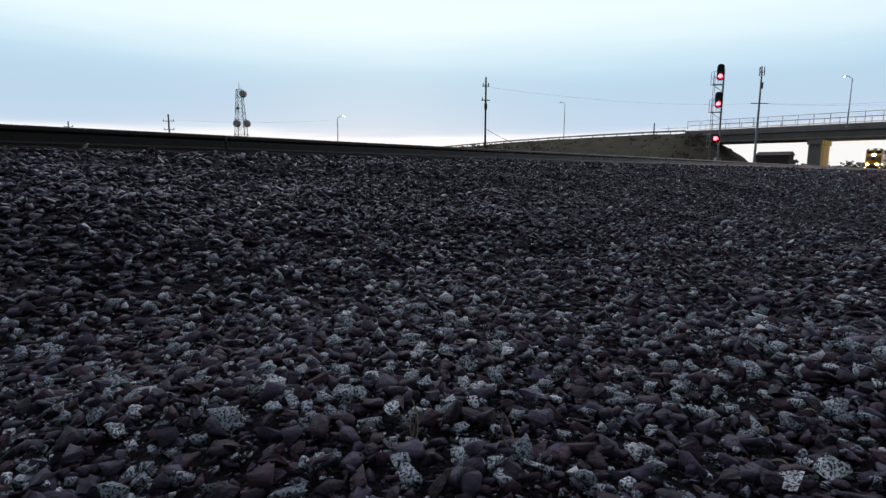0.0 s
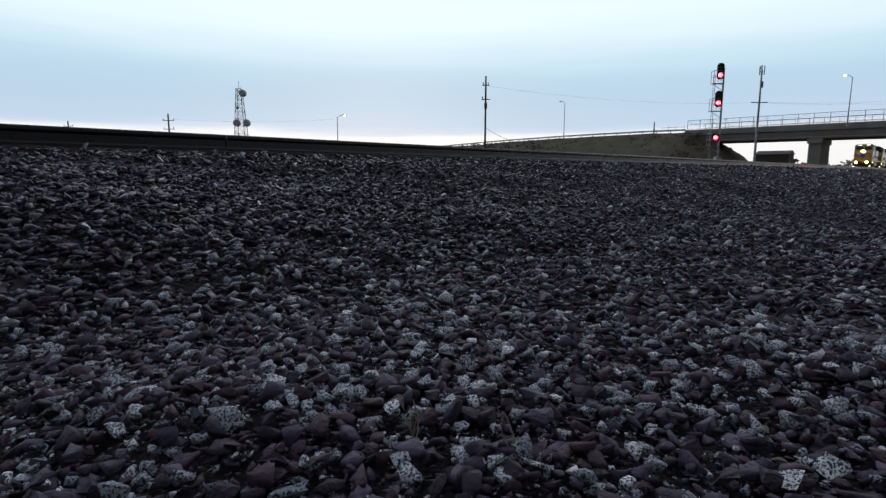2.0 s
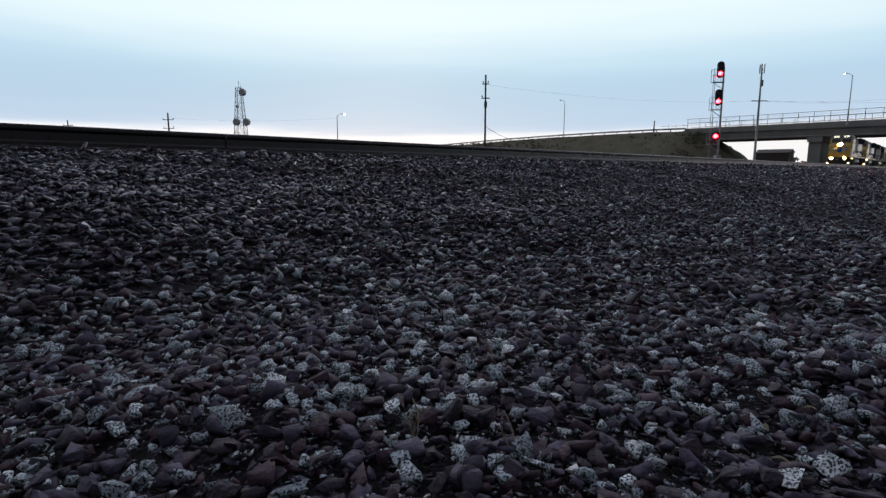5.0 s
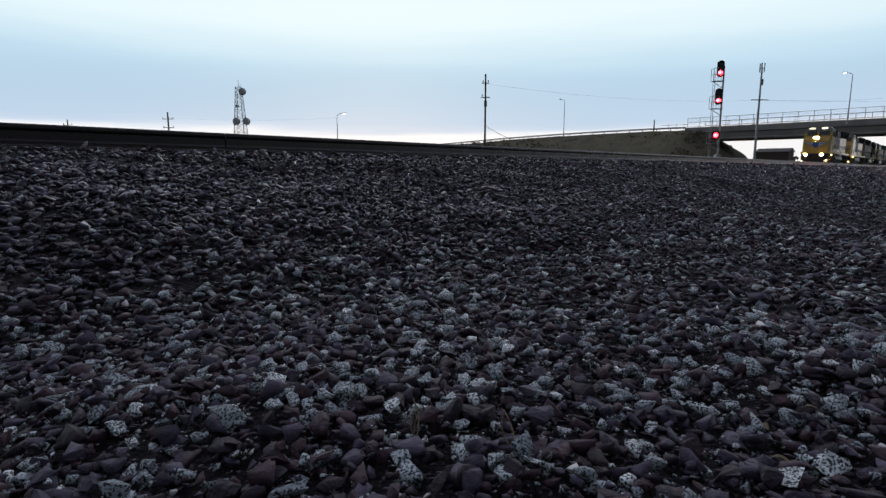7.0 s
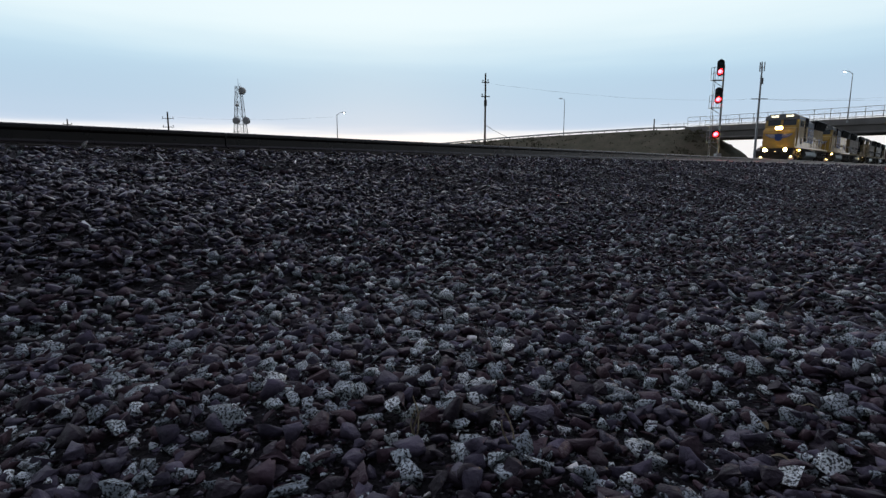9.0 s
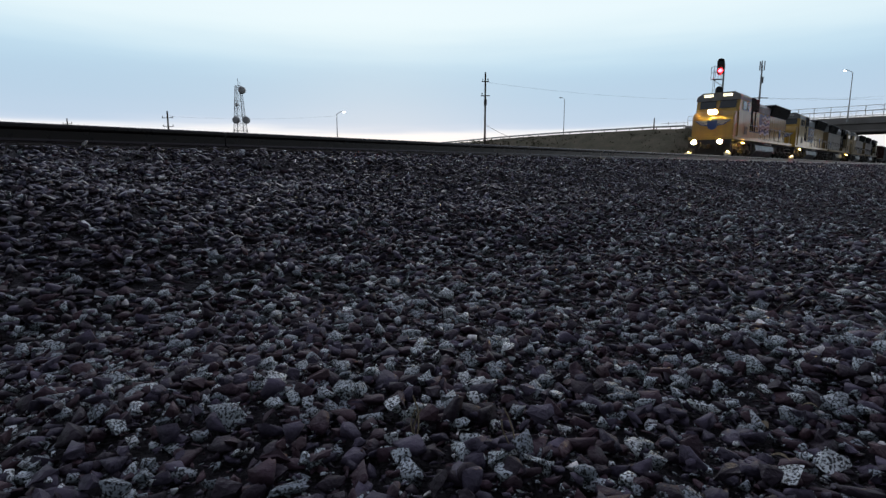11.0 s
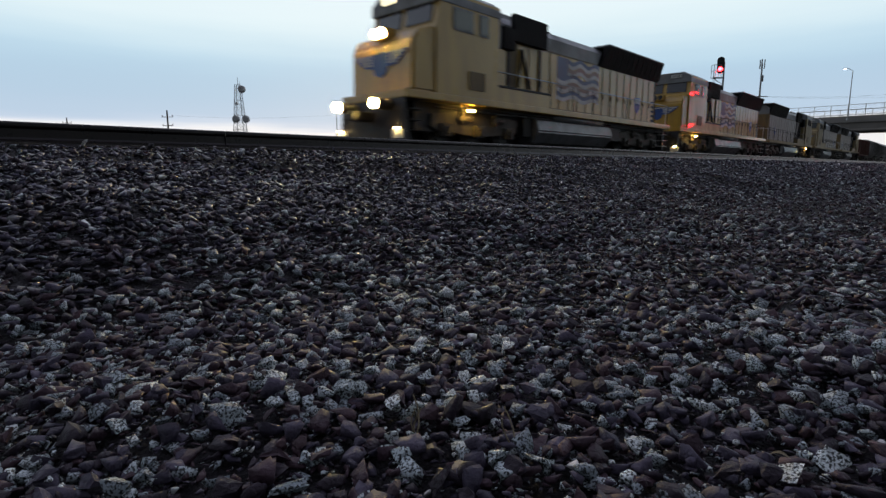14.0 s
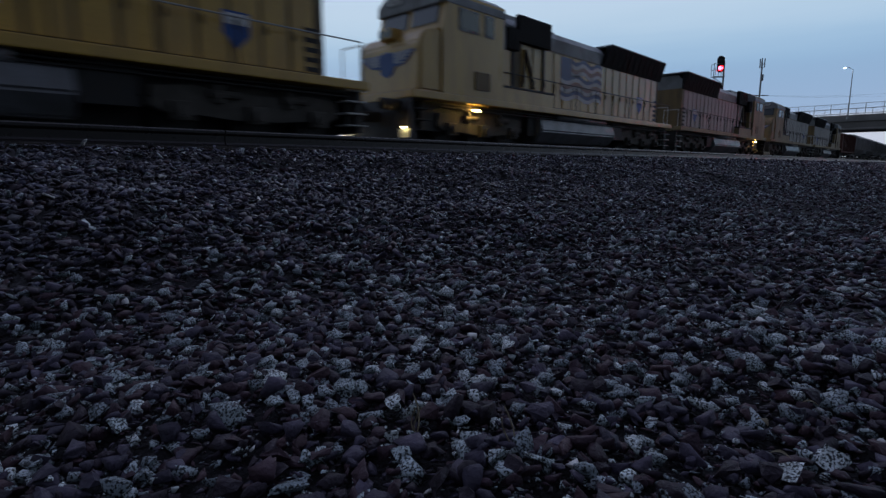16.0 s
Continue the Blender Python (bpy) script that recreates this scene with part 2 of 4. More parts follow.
def box(bm, x0, x1, y0, y1, z0, z1, bevel=0.0, m=None):
    verts = [bm.verts.new(v) for v in ((x0, y0, z0), (x1, y0, z0), (x1, y1, z0), (x0, y1, z0), (x0, y0, z1), (x1, y0, z1), (x1, y1, z1), (x0, y1, z1))]
    faces = [bm.faces.new([verts[i] for i in f]) for f in ((3, 2, 1, 0), (4, 5, 6, 7), (0, 1, 5, 4), (1, 2, 6, 5), (2, 3, 7, 6), (3, 0, 4, 7))]
    if bevel:
        edges = list({e for f in faces for e in f.edges})
        got = bmesh.ops.bevel(bm, geom=edges, offset=bevel, segments=2, affect="EDGES", profile=0.6)
        verts = list({v for f in got["faces"] for v in f.verts} | {v for v in verts if v.is_valid})
    if m is not None:
        bmesh.ops.transform(bm, matrix=m, verts=[v for v in verts if v.is_valid])
    return bm


def rod(bm, a, b, r, r2=None, seg=8):
    a, b = Vector(a), Vector(b)
    d = b - a
    m = Matrix.Translation((a + b) / 2) @ d.to_track_quat("Z", "Y").to_matrix().to_4x4()
    bmesh.ops.create_cone(bm, cap_ends=True, segments=seg, radius1=r, radius2=r if r2 is None else r2, depth=d.length, matrix=m)
    return bm


def prism(bm, outline, y0, y1):
    """An outline in x and z, drawn out from y0 to y1."""
    a = [bm.verts.new((x, y0, z)) for x, z in outline]
    b = [bm.verts.new((x, y1, z)) for x, z in outline]
    n = len(outline)
    bm.faces.new(a)
    bm.faces.new(b[::-1])
    for i in range(n):
        bm.faces.new((a[i], b[i], b[(i + 1) % n], a[(i + 1) % n]))
    bmesh.ops.recalc_face_normals(bm, faces=bm.faces)
    return bm


def loft(bm, outline, x0, x1):
    """An outline in y and z, drawn out along x."""
    a = [bm.verts.new((x0, y, z)) for y, z in outline]
    b = [bm.verts.new((x1, y, z)) for y, z in outline]
    n = len(outline)
    bm.faces.new(a)
    bm.faces.new(b[::-1])
    for i in range(n):
        bm.faces.new((a[i], b[i], b[(i + 1) % n], a[(i + 1) % n]))
    bmesh.ops.recalc_face_normals(bm, faces=bm.faces)
    return bm


def B():
    return bmesh.new()


# ---- ground ----
def smooth(e0, e1, v):
    k = min(max((v - e0) / (e1 - e0), 0), 1)
    return k * k * (3 - 2 * k)


def level(s, q):
    """Height of the stony ground: a flat strip, the near ballast shoulder, the cribs, the low ground beyond."""
    flat = 0.0 + 0.025 * math.sin(q * 2.1 + s * 0.6) + 0.02 * math.sin(s * 1.7)
    rise = 0.66 * smooth(1.6, 5.9, q) * 0.62 + 0.66 * 0.38 * min(max((q - 1.9) / 3.5, 0), 1)
    z = flat * (1 - smooth(3, 5, q)) + rise
    if q < 5.4:
        z += (0.045 * noise.noise((s * 0.9, q * 1.1, 4.0)) + 0.03 * noise.noise((s * 2.3, q * 2.6, 9.0))) * (1 - smooth(4.9, 5.4, q))
    if q > 5.4:
        z = 0.665 if q < 8.6 else 0.665 + smooth(9.2, 11.6, q) * 0.22
    if q > 15.2:
        z = 0.885 - 0.4 * smooth(15.2, 18.5, q)
    if q < -6:
        z -= 0.25 * smooth(-6, -16, q) if q > -16 else 0.25
    return z


def axis_steps(points):
    out = []
    for a, b, n in points:
        out += [a + (b - a) * i / n for i in range(n)]
    return out + [points[-1][1]]


def build_ground():
    S = axis_steps([(-3000, -200, 5), (-200, -30, 10), (-30, -6, 16), (-6, 14, 90), (14, 60, 60), (60, 250, 24), (250, 3500, 8)])
    Q = axis_steps([(-3000, -100, 5), (-100, -10, 10), (-10, -3, 12), (-3, 6, 60), (6, 20, 28), (20, 120, 12), (120, 3500, 8)])
    co = []
    for s in S:
        for q in Q:
            p = at(s, q, level(s, q) - 0.02 + 0.02 * noise.noise((s * 3, q * 3, 0)))
            co.append(p)
    n = len(Q)
    fa = [(i * n + j, (i + 1) * n + j, (i + 1) * n + j + 1, i * n + j + 1) for i in range(len(S) - 1) for j in range(n - 1)]
    me = bpy.data.meshes.new("ground")
    me.from_pydata(co, [], fa)
    me.materials.append(M_GROUND)
    for p in me.polygons:
        p.use_smooth = True
    return tagged(new("ground", me), "dark stony earth and cinders under the ballast", "ground", kind="structure")


GROUND = build_ground()


# ---- tracks ----
def rail_outline(h=0.186):
    half = [(0.075, 0), (0.075, 0.012), (0.02, 0.03), (0.009, 0.05), (0.009, 0.125), (0.033, 0.142), (0.037, 0.15), (0.037, h - 0.012), (0.028, h - 0.002), (0.01, h)]
    return half + [(-y, z) for y, z in reversed(half)]


def build_track(q, top, s0, s1, label):
    tr = thing("railway_track", label, "railway track", frame_sq(0, q, top))
    for side in (-1, 1):
        for a, b in ((s0, 2.762), (2.778, s1)):
            bm = B()
            loft(bm, [(y + side * 0.7545, z - 0.186) for y, z in rail_outline()], a, b)
            part("rail", bm, M_RAIL, tr, "rusty steel rail with a worn bright head")
            bm = B()
            box(bm, a, b, side * 0.7545 - 0.024, side * 0.7545 + 0.024, -0.004, 0.0015)
            part("rail_head", bm, M_RAILHEAD, tr, "polished running surface")
    tie = B()
    box(tie, -0.115, 0.115, -1.3, 1.3, -0.40, -0.2, 0.012)
    me = bpy.data.meshes.new("tie")
    tie.to_mesh(me)
    tie.free()
    me.materials.append(M_TIE)
    s = -10.0
    while s < 60:
        t = new("tie", me)
        t.parent = tr
        t.location = (s, random.uniform(-0.04, 0.04), random.uniform(-0.01, 0.004))
        t.rotation_euler = (0, 0, random.uniform(-0.02, 0.02))
        s += 0.52
    bm = B()
    s = 60.0
    while s < s1:
        box(bm, s - 0.115, s + 0.115, -1.3, 1.3, -0.40, -0.2)
        s += 0.52
    tagged(part("far_ties", bm, M_TIE, tr), kind="stuff")
    return tr


near_track = build_track(Q_NEAR, RAIL_NEAR, -60, 700, "rusty railway track with wooden ties in dark ballast")
far_track = build_track(Q_FAR, RAIL_FAR, -90, 900, "main line railway track on which the train runs")


def joint_bar(s):
    bm = B()
    for side in (1,):
        box(bm, s - 0.45, s + 0.45, -0.7545 + side * 0.022 - 0.014, -0.7545 + side * 0.022 + 0.014, -0.15, -0.05, 0.006)
        for k in range(6):
            x = s - 0.375 + 0.15 * k
            rod(bm, (x, -0.7545 + side * 0.03, -0.10), (x, -0.7545 + side * 0.068, -0.10), 0.014, seg=6)
    part("joint_bar", bm, M_RAIL, near_track, "bolted rail joint bar")


joint_bar(2.77)


# ---- ballast ----
def rock_protos(count, points, rng):
    """Angular crushed stones: hulls of scattered points."""
    out = []
    for _ in range(count):
        bm = B()
        flat = rng.uniform(0.22, 0.6)
        for _ in range(points):
            v = Vector((rng.gauss(0, 1), rng.gauss(0, 1), rng.gauss(0, 1))).normalized() * rng.uniform(0.82, 1.05)
            bm.verts.new((v.x, v.y * rng.uniform(0.72, 0.9), v.z * flat))
        hull = bmesh.ops.convex_hull(bm, input=bm.verts)
        loose = [v for v in bm.verts if not v.link_faces]
        bmesh.ops.delete(bm, geom=loose, context="VERTS")
        bmesh.ops.triangulate(bm, faces=bm.faces)
        bm.verts.index_update()
        out.append((np.array([v.co[:] for v in bm.verts]), np.array([[v.index for v in f.verts] for f in bm.faces])))
        bm.free()
    return out


def broken_protos(count, points, rng):
    """Broken stones for the nearest ballast: hulls whose facets are cut up and chipped."""
    out = []
    for _ in range(count):
        bm = B()
        flat = rng.uniform(0.5, 0.88)
        for _ in range(points):
            v = Vector((rng.gauss(0, 1), rng.gauss(0, 1), rng.gauss(0, 1))).normalized() * rng.uniform(0.82, 1.08)
            bm.verts.new((v.x, v.y * rng.uniform(0.75, 0.95), v.z * flat))
        bmesh.ops.convex_hull(bm, input=bm.verts)
        loose = [v for v in bm.verts if not v.link_faces]
        bmesh.ops.delete(bm, geom=loose, context="VERTS")
        bmesh.ops.triangulate(bm, faces=bm.faces)
        bmesh.ops.subdivide_edges(bm, edges=list(bm.edges), cuts=1, use_grid_fill=True)
        bmesh.ops.triangulate(bm, faces=bm.faces)
        for v in bm.verts:
            v.co *= 1 + rng.gauss(0.02, 0.055)
        bm.verts.index_update()
        out.append((np.array([v.co[:] for v in bm.verts]), np.array([[v.index for v in f.verts] for f in bm.faces])))
        bm.free()
    return out


def rot_matrices(n, rng, tip=0.5):
    """Random turns about z, tipped by some of a right angle."""
    a = rng.uniform(0, 2 * np.pi, n)
    b = np.clip(rng.normal(0, tip, n), -0.85, 0.85)
    c = rng.uniform(0, 2 * np.pi, n)
    ca, sa, cb, sb, cc, sc = np.cos(a), np.sin(a), np.cos(b), np.sin(b), np.cos(c), np.sin(c)
    z1 = np.zeros((n, 3, 3))
    z1[:, 0, 0], z1[:, 0, 1], z1[:, 1, 0], z1[:, 1, 1], z1[:, 2, 2] = ca, -sa, sa, ca, 1
    x1 = np.zeros((n, 3, 3))
    x1[:, 0, 0], x1[:, 1, 1], x1[:, 1, 2], x1[:, 2, 1], x1[:, 2, 2] = 1, cb, -sb, sb, cb
    z2 = np.zeros((n, 3, 3))
    z2[:, 0, 0], z2[:, 0, 1], z2[:, 1, 0], z2[:, 1, 1], z2[:, 2, 2] = cc, -sc, sc, cc, 1
    return z1 @ x1 @ z2


def scatter(name, protos, xy, sizes, rng, parent=None, label="", sink=0.25, long=1.45):
    n = len(xy)
    pick = rng.integers(0, len(protos), n)
    R = rot_matrices(n, rng)
    sc = sizes[:, None] * np.stack([rng.uniform(0.92, long, n), rng.uniform(0.78, 1.1, n), rng.uniform(0.65, 1.05, n)], 1)
    SQ = np.stack([UX * xy[:, 0] + UY * xy[:, 1], -UY * xy[:, 0] + UX * xy[:, 1]], 1)
    zz = np.array([level(s, q) for s, q in SQ])
    vs, fs, ms, base = [], [], [], 0
    for k, (pv, pf) in enumerate(protos):
        ids = np.where(pick == k)[0]
        if not len(ids):
            continue
        v = np.einsum("nij,npj->npi", R[ids], pv[None] * sc[ids][:, None, :])
        low = v[:, :, 2].min(1)
        pos = np.concatenate([xy[ids], (zz[ids] - low - sink * sizes[ids] * 2 * rng.uniform(0.2, 1.6, len(ids)))[:, None]], 1)
        v = v + pos[:, None, :]
        f = pf[None] + (np.arange(len(ids)) * len(pv))[:, None, None] + base
        vs.append(v.reshape(-1, 3))
        fs.append(f.reshape(-1, 3))
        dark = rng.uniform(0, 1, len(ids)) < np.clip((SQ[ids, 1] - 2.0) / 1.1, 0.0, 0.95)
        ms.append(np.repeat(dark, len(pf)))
        base += len(ids) * len(pv)
    V, Fc = np.concatenate(vs), np.concatenate(fs)
    me = bpy.data.meshes.new(name)
    me.vertices.add(len(V))
    me.vertices.foreach_set("co", V.ravel())
    me.loops.add(len(Fc) * 3)
    me.loops.foreach_set("vertex_index", Fc.ravel().astype(np.int32))
    me.polygons.add(len(Fc))
    me.polygons.foreach_set("loop_start", (np.arange(len(Fc)) * 3).astype(np.int32))
    me.polygons.foreach_set("loop_total", np.full(len(Fc), 3, np.int32))
    me.update(calc_edges=True)
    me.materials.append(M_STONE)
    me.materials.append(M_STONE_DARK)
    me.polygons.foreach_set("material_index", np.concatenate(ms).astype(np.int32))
    ob = new(name, me)
    if parent:
        ob.parent = parent
    return tagged(ob, label, kind="stuff")


def build_ballast():
    rng, prng = np.random.default_rng(7), random.Random(3)
    fine = broken_protos(20, 11, prng)
    mid = rock_protos(30, 8, prng)
    low = rock_protos(16, 7, prng)

    def field(n, r0, r1, half=64, cap=5.62):
        """Points on this side of the near rail, even over the area."""
        r = np.sqrt(rng.uniform(r0 * r0, r1 * r1, n))
        a = rng.uniform(radians(-half), radians(half), n)
        xy = np.stack([r * np.sin(a), r * np.cos(a)], 1)
        q = -UY * xy[:, 0] + UX * xy[:, 1]
        return xy[q < cap]

    def sizes_at(xy, med, spread, most=0.075):
        q = -UY * xy[:, 0] + UX * xy[:, 1]
        k = np.exp(rng.normal(0, spread, len(xy)))
        return np.clip(med * k * (0.95 + 0.36 * np.clip((q - 1.2) / 1.6, 0, 1)), 0.006, most)

    bed = None
    xy = field(6200, 0.4, 1.9)
    bed = scatter("ballast", fine, xy, sizes_at(xy, 0.0175, 0.42, 0.03), rng, None, "dark crushed rock ballast with pale speckled granite stones", 0.2, 1.2)
    tagged(bed, category="ballast", kind="stuff")
    xy = field(17000, 0.4, 1.9)
    scatter("grit", low, xy, rng.uniform(0.004, 0.011, len(xy)), rng, bed, "small gravel between the stones", 0.1)
    xy = field(30000, 1.9, 5.0)
    scatter("middle_stones", mid, xy, sizes_at(xy, 0.0215, 0.42, 0.042), rng, bed, "", 0.2, 1.22)
    xy = field(46000, 5.0, 11.0)
    scatter("farther_stones", low, xy, sizes_at(xy, 0.0245, 0.38, 0.05), rng, bed, "", 0.2)
    xy = field(36000, 11.0, 20.0, 52)
    scatter("farther_stones", low, xy, sizes_at(xy, 0.037, 0.3, 0.055), rng, bed, "", 0.2)
    xy = field(32000, 20.0, 34.0, 52)
    scatter("farthest_stones", low, xy, sizes_at(xy, 0.065, 0.3) * 1.15, rng, bed, "", 0.2)
    n = 26000
    sq = np.stack([rng.uniform(24, 84, n), rng.uniform(-12, 5.5, n)], 1)
    xy = np.stack([UX * sq[:, 0] - UY * sq[:, 1], UY * sq[:, 0] + UX * sq[:, 1]], 1)
    xy = xy[np.hypot(xy[:, 0], xy[:, 1]) > 33]
    scatter("remotest_stones", low, xy, sizes_at(xy, 0.07, 0.2) * 1.3, rng, bed, "", 0.3)
    # behind the eye and along the strip
    n = 42000
    xy = np.stack([rng.uniform(-7, 7, n), rng.uniform(-6, 4.5, n)], 1)
    ang = np.abs(np.arctan2(xy[:, 0], xy[:, 1]))
    q = -UY * xy[:, 0] + UX * xy[:, 1]
    xy = xy[(ang > radians(64)) & (q < 5.6) & (np.hypot(xy[:, 0], xy[:, 1]) > 0.35)]
    scatter("strip_stones", low, xy, sizes_at(xy, 0.030, 0.3), rng, bed, "", 0.2)
    # the nearest stones, one by one
    meshes = []
    for pv, pf in broken_protos(14, 11, prng):
        me = bpy.data.meshes.new("stone")
        me.from_pydata(pv.tolist(), [], pf.tolist())
        me.materials.append(M_STONE_ONE)
        meshes.append(me)
    xy = field(330, 0.55, 1.35, 50)[:300]
    for x, y in xy:
        st = new("stone", prng.choice(meshes))
        st.parent = bed
        k = prng.lognormvariate(math.log(0.018), 0.32)
        k = min(max(k, 0.010), 0.028)
        st.scale = (k * prng.uniform(0.95, 1.2), k * prng.uniform(0.85, 1.1), k * prng.uniform(0.8, 1.0))
        st.rotation_euler = (prng.gauss(0, 0.4), prng.gauss(0, 0.4), prng.uniform(0, 6.28))
        s, q = UX * x + UY * y, -UY * x + UX * y
        st.location = (x, y, level(s, q) + k * 0.55)
    return bed


build_ballast()


# ---- overpass, its embankment and what stands on it ----
S_ROAD = 147.0


def build_embankment():
    bm = B()
    rows = []
    stations = [(37.0, 0.5), (40.5, 4.2), (44.0, 6.6), (50.5, 10.5), (60, 10.6), (75, 10.55), (90, 10.4), (110, 10.0), (145, 8.8), (200, 6.2), (280, 2.2), (330, 0.5)]
    for q, top in stations:
        row = []
        for k in range(13):
            f = (k - 6) / 6
            if abs(f) <= 0.5:
                s, z = S_ROAD + 6.5 + f * 14, top
            else:
                d = (abs(f) - 0.5) * 2
                s = S_ROAD + 6.5 + math.copysign(7 + d * (top * 1.8 + 0.5), f)
                z = top * (1 - d) + 0.3 * d
                z += 0.35 * noise.noise((q * 0.15, s * 0.15, 3)) * (1 - d)
            row.append(bm.verts.new(at(s, q + 0.8 * noise.noise((k, q, 1)), z)))
        rows.append(row)
    for a, b in zip(rows, rows[1:]):
        for i in range(12):
            bm.faces.new((a[i], a[i + 1], b[i + 1], b[i]))
    bmesh.ops.recalc_face_normals(bm, faces=bm.faces)
    bmesh.ops.subdivide_edges(bm, edges=bm.edges, cuts=2, use_grid_fill=True)
    for v in bm.verts:
        v.co.z += 0.22 * noise.noise(v.co * 0.35) + 0.1 * noise.noise(v.co * 1.1)
    return tagged(link("embankment", bm, M_SLOPE, smooth=True), "dry grassy road embankment with patchy scrub", "embankment", kind="structure")


build_embankment()


def build_scrub():
    """Tufts on the embankment's flank."""
    rng = random.Random(11)
    bm = B()
    for _ in range(900):
        q = rng.uniform(44, 150)
        top = 10.2 - max(0, q - 110) * 0.028
        d = rng.uniform(0.02, 1)
        s = S_ROAD - 0.5 - d * (top * 1.8)
        z = top * (1 - d) + 0.1
        for _ in range(5):
            h, w, a = rng.uniform(0.12, 0.5), rng.uniform(0.15, 0.5), rng.uniform(0, 6.28)
            p = at(s + rng.gauss(0, 0.5), q + rng.gauss(0, 0.5), z)
            dx, dy = math.cos(a) * w, math.sin(a) * w
            t = (p.x + rng.gauss(0, 0.15), p.y + rng.gauss(0, 0.15), p.z + h)
            vs = [bm.verts.new(v) for v in ((p.x - dx, p.y - dy, p.z - 0.2), (p.x + dx, p.y + dy, p.z - 0.2), t)]
            bm.faces.new(vs)
    tagged(link("scrub", bm, M_SLOPE), "low dry scrub on the embankment slope", "scrub", kind="stuff")


build_scrub()


def build_overpass():
    br = thing("overpass", "concrete road overpass with a mesh fence over the tracks", "bridge", frame_sq(S_ROAD, 0, 0), kind="structure")
    y0, y1 = -60.0, 50.8
    bm = B()
    box(bm, -0.5, 13.5, y0, y1, 9.75, 10.15)
    part("deck_slab", bm, M_CONC, br)
    for x in (0.0, 3.1, 6.2, 9.3, 12.4):
        bm = B()
        outline = [(x - 0.3, 7.85), (x + 0.3, 7.85), (x + 0.3, 8.1), (x + 0.12, 8.3), (x + 0.12, 9.45), (x + 0.4, 9.75), (x - 0.4, 9.75), (x - 0.12, 9.45), (x - 0.12, 8.3), (x - 0.3, 8.1)]
        prism(bm, outline, y0, y1 - 2)
        part("girder", bm, M_GIRDER, br)
    for x in (-0.5, 13.2):
        bm = B()
        prism(bm, [(x, 9.7), (x + 0.3, 9.7), (x + 0.3, 10.3), (x + 0.22, 11.05), (x + 0.02, 11.05), (x, 10.3)], y0, y1 + 0.6)
        part("parapet", bm, M_CONC, br)
        bm = B()
        for z in (11.25, 12.4, 13.45):
            rod(bm, (x + 0.12, y0, z), (x + 0.12, y1, z), 0.045, seg=6)
        part("fence_rail", bm, M_STEEL, br, "galvanised fence pipe")
        y = y1
        while y > -14:
            bm = B()
            rod(bm, (x + 0.12, y, 11.0), (x + 0.12, y, 13.5), 0.06, seg=6)
            part("fence_post", bm, M_STEEL, br)
            y -= 3.05
    bm = B()
    for k in range(240):
        y = y1 - k * 0.3
        rod(bm, (-0.38, y, 11.2), (-0.38, y - 1.1, 13.45), 0.006, seg=3)
        rod(bm, (-0.38, y - 1.1, 11.2), (-0.38, y, 13.45), 0.006, seg=3)
    tagged(part("fence_mesh", bm, M_STEEL, br, "chain link mesh"), kind="stuff")
    for y in (22.8, 3.2):
        bm = B()
        box(bm, 0.6, 12.4, y - 1.25, y + 1.25, 0.2, 6.7, 0.15)
        part("pier", bm, M_CONC, br, "wall pier of weathered concrete")
        bm = B()
        box(bm, -0.2, 13.2, y - 1.45, y + 1.45, 6.7, 7.84, 0.08)
        part("pier_cap", bm, M_CONC, br)
    bm = B()
    box(bm, -0.3, 13.3, 48.4, 51.3, 5.5, 9.74, 0.05)
    part("abutment", bm, M_CONC, br)
    bm = B()
    box(bm, -0.15, 13.15, y0, 50, 10.15, 10.19)
    part("roadway", bm, M_ROADTOP, br)


build_overpass()


def road_edge(q):
    pts = [(50.5, 10.5), (60, 10.6), (75, 10.55), (90, 10.4), (110, 10.0), (145, 8.8), (200, 6.2), (280, 2.2)]
    for (a, za), (b, zb) in zip(pts, pts[1:]):
        if q <= b:
            return za + (zb - za) * (q - a) / (b - a)
    return 0.5


def build_guardrail():
    g = thing("guardrail", "galvanised guardrail with posts along the road embankment", "guardrail", frame_sq(S_ROAD, 0, 0), kind="structure")
    q = 51.5
    while q < 210:
        bm = B()
        z = road_edge(q)
        box(bm, 0.05, 0.2, q - 0.08, q + 0.08, z - 0.4, z + 0.85)
        part("post", bm, M_POLE, g)
        q += 3.8
    bm = B()
    q = 51.5
    while q < 206:
        a, b = road_edge(q), road_edge(q + 3.8)
        for dz in (0.50, 0.74):
            rod(bm, (0.0, q, a + dz), (0.0, q + 3.8, b + dz), 0.11, seg=6)
        q += 3.8
    part("rail_beam", bm, M_STEEL, g, "corrugated steel beam")
    # short approach fence near the bridge end
    bm = B()
    q = 52.0
    while q < 58:
        rod(bm, (0.4, q, road_edge(q)), (0.4, q, road_edge(q) + 1.9), 0.05, seg=6)
        q += 2
    for dz in (1.0, 1.85):
        rod(bm, (0.4, 50.8, 10.1 + dz), (0.4, 58, 10.2 + dz), 0.04, seg=6)
    part("approach_fence", bm, M_STEEL, g)


build_guardrail()


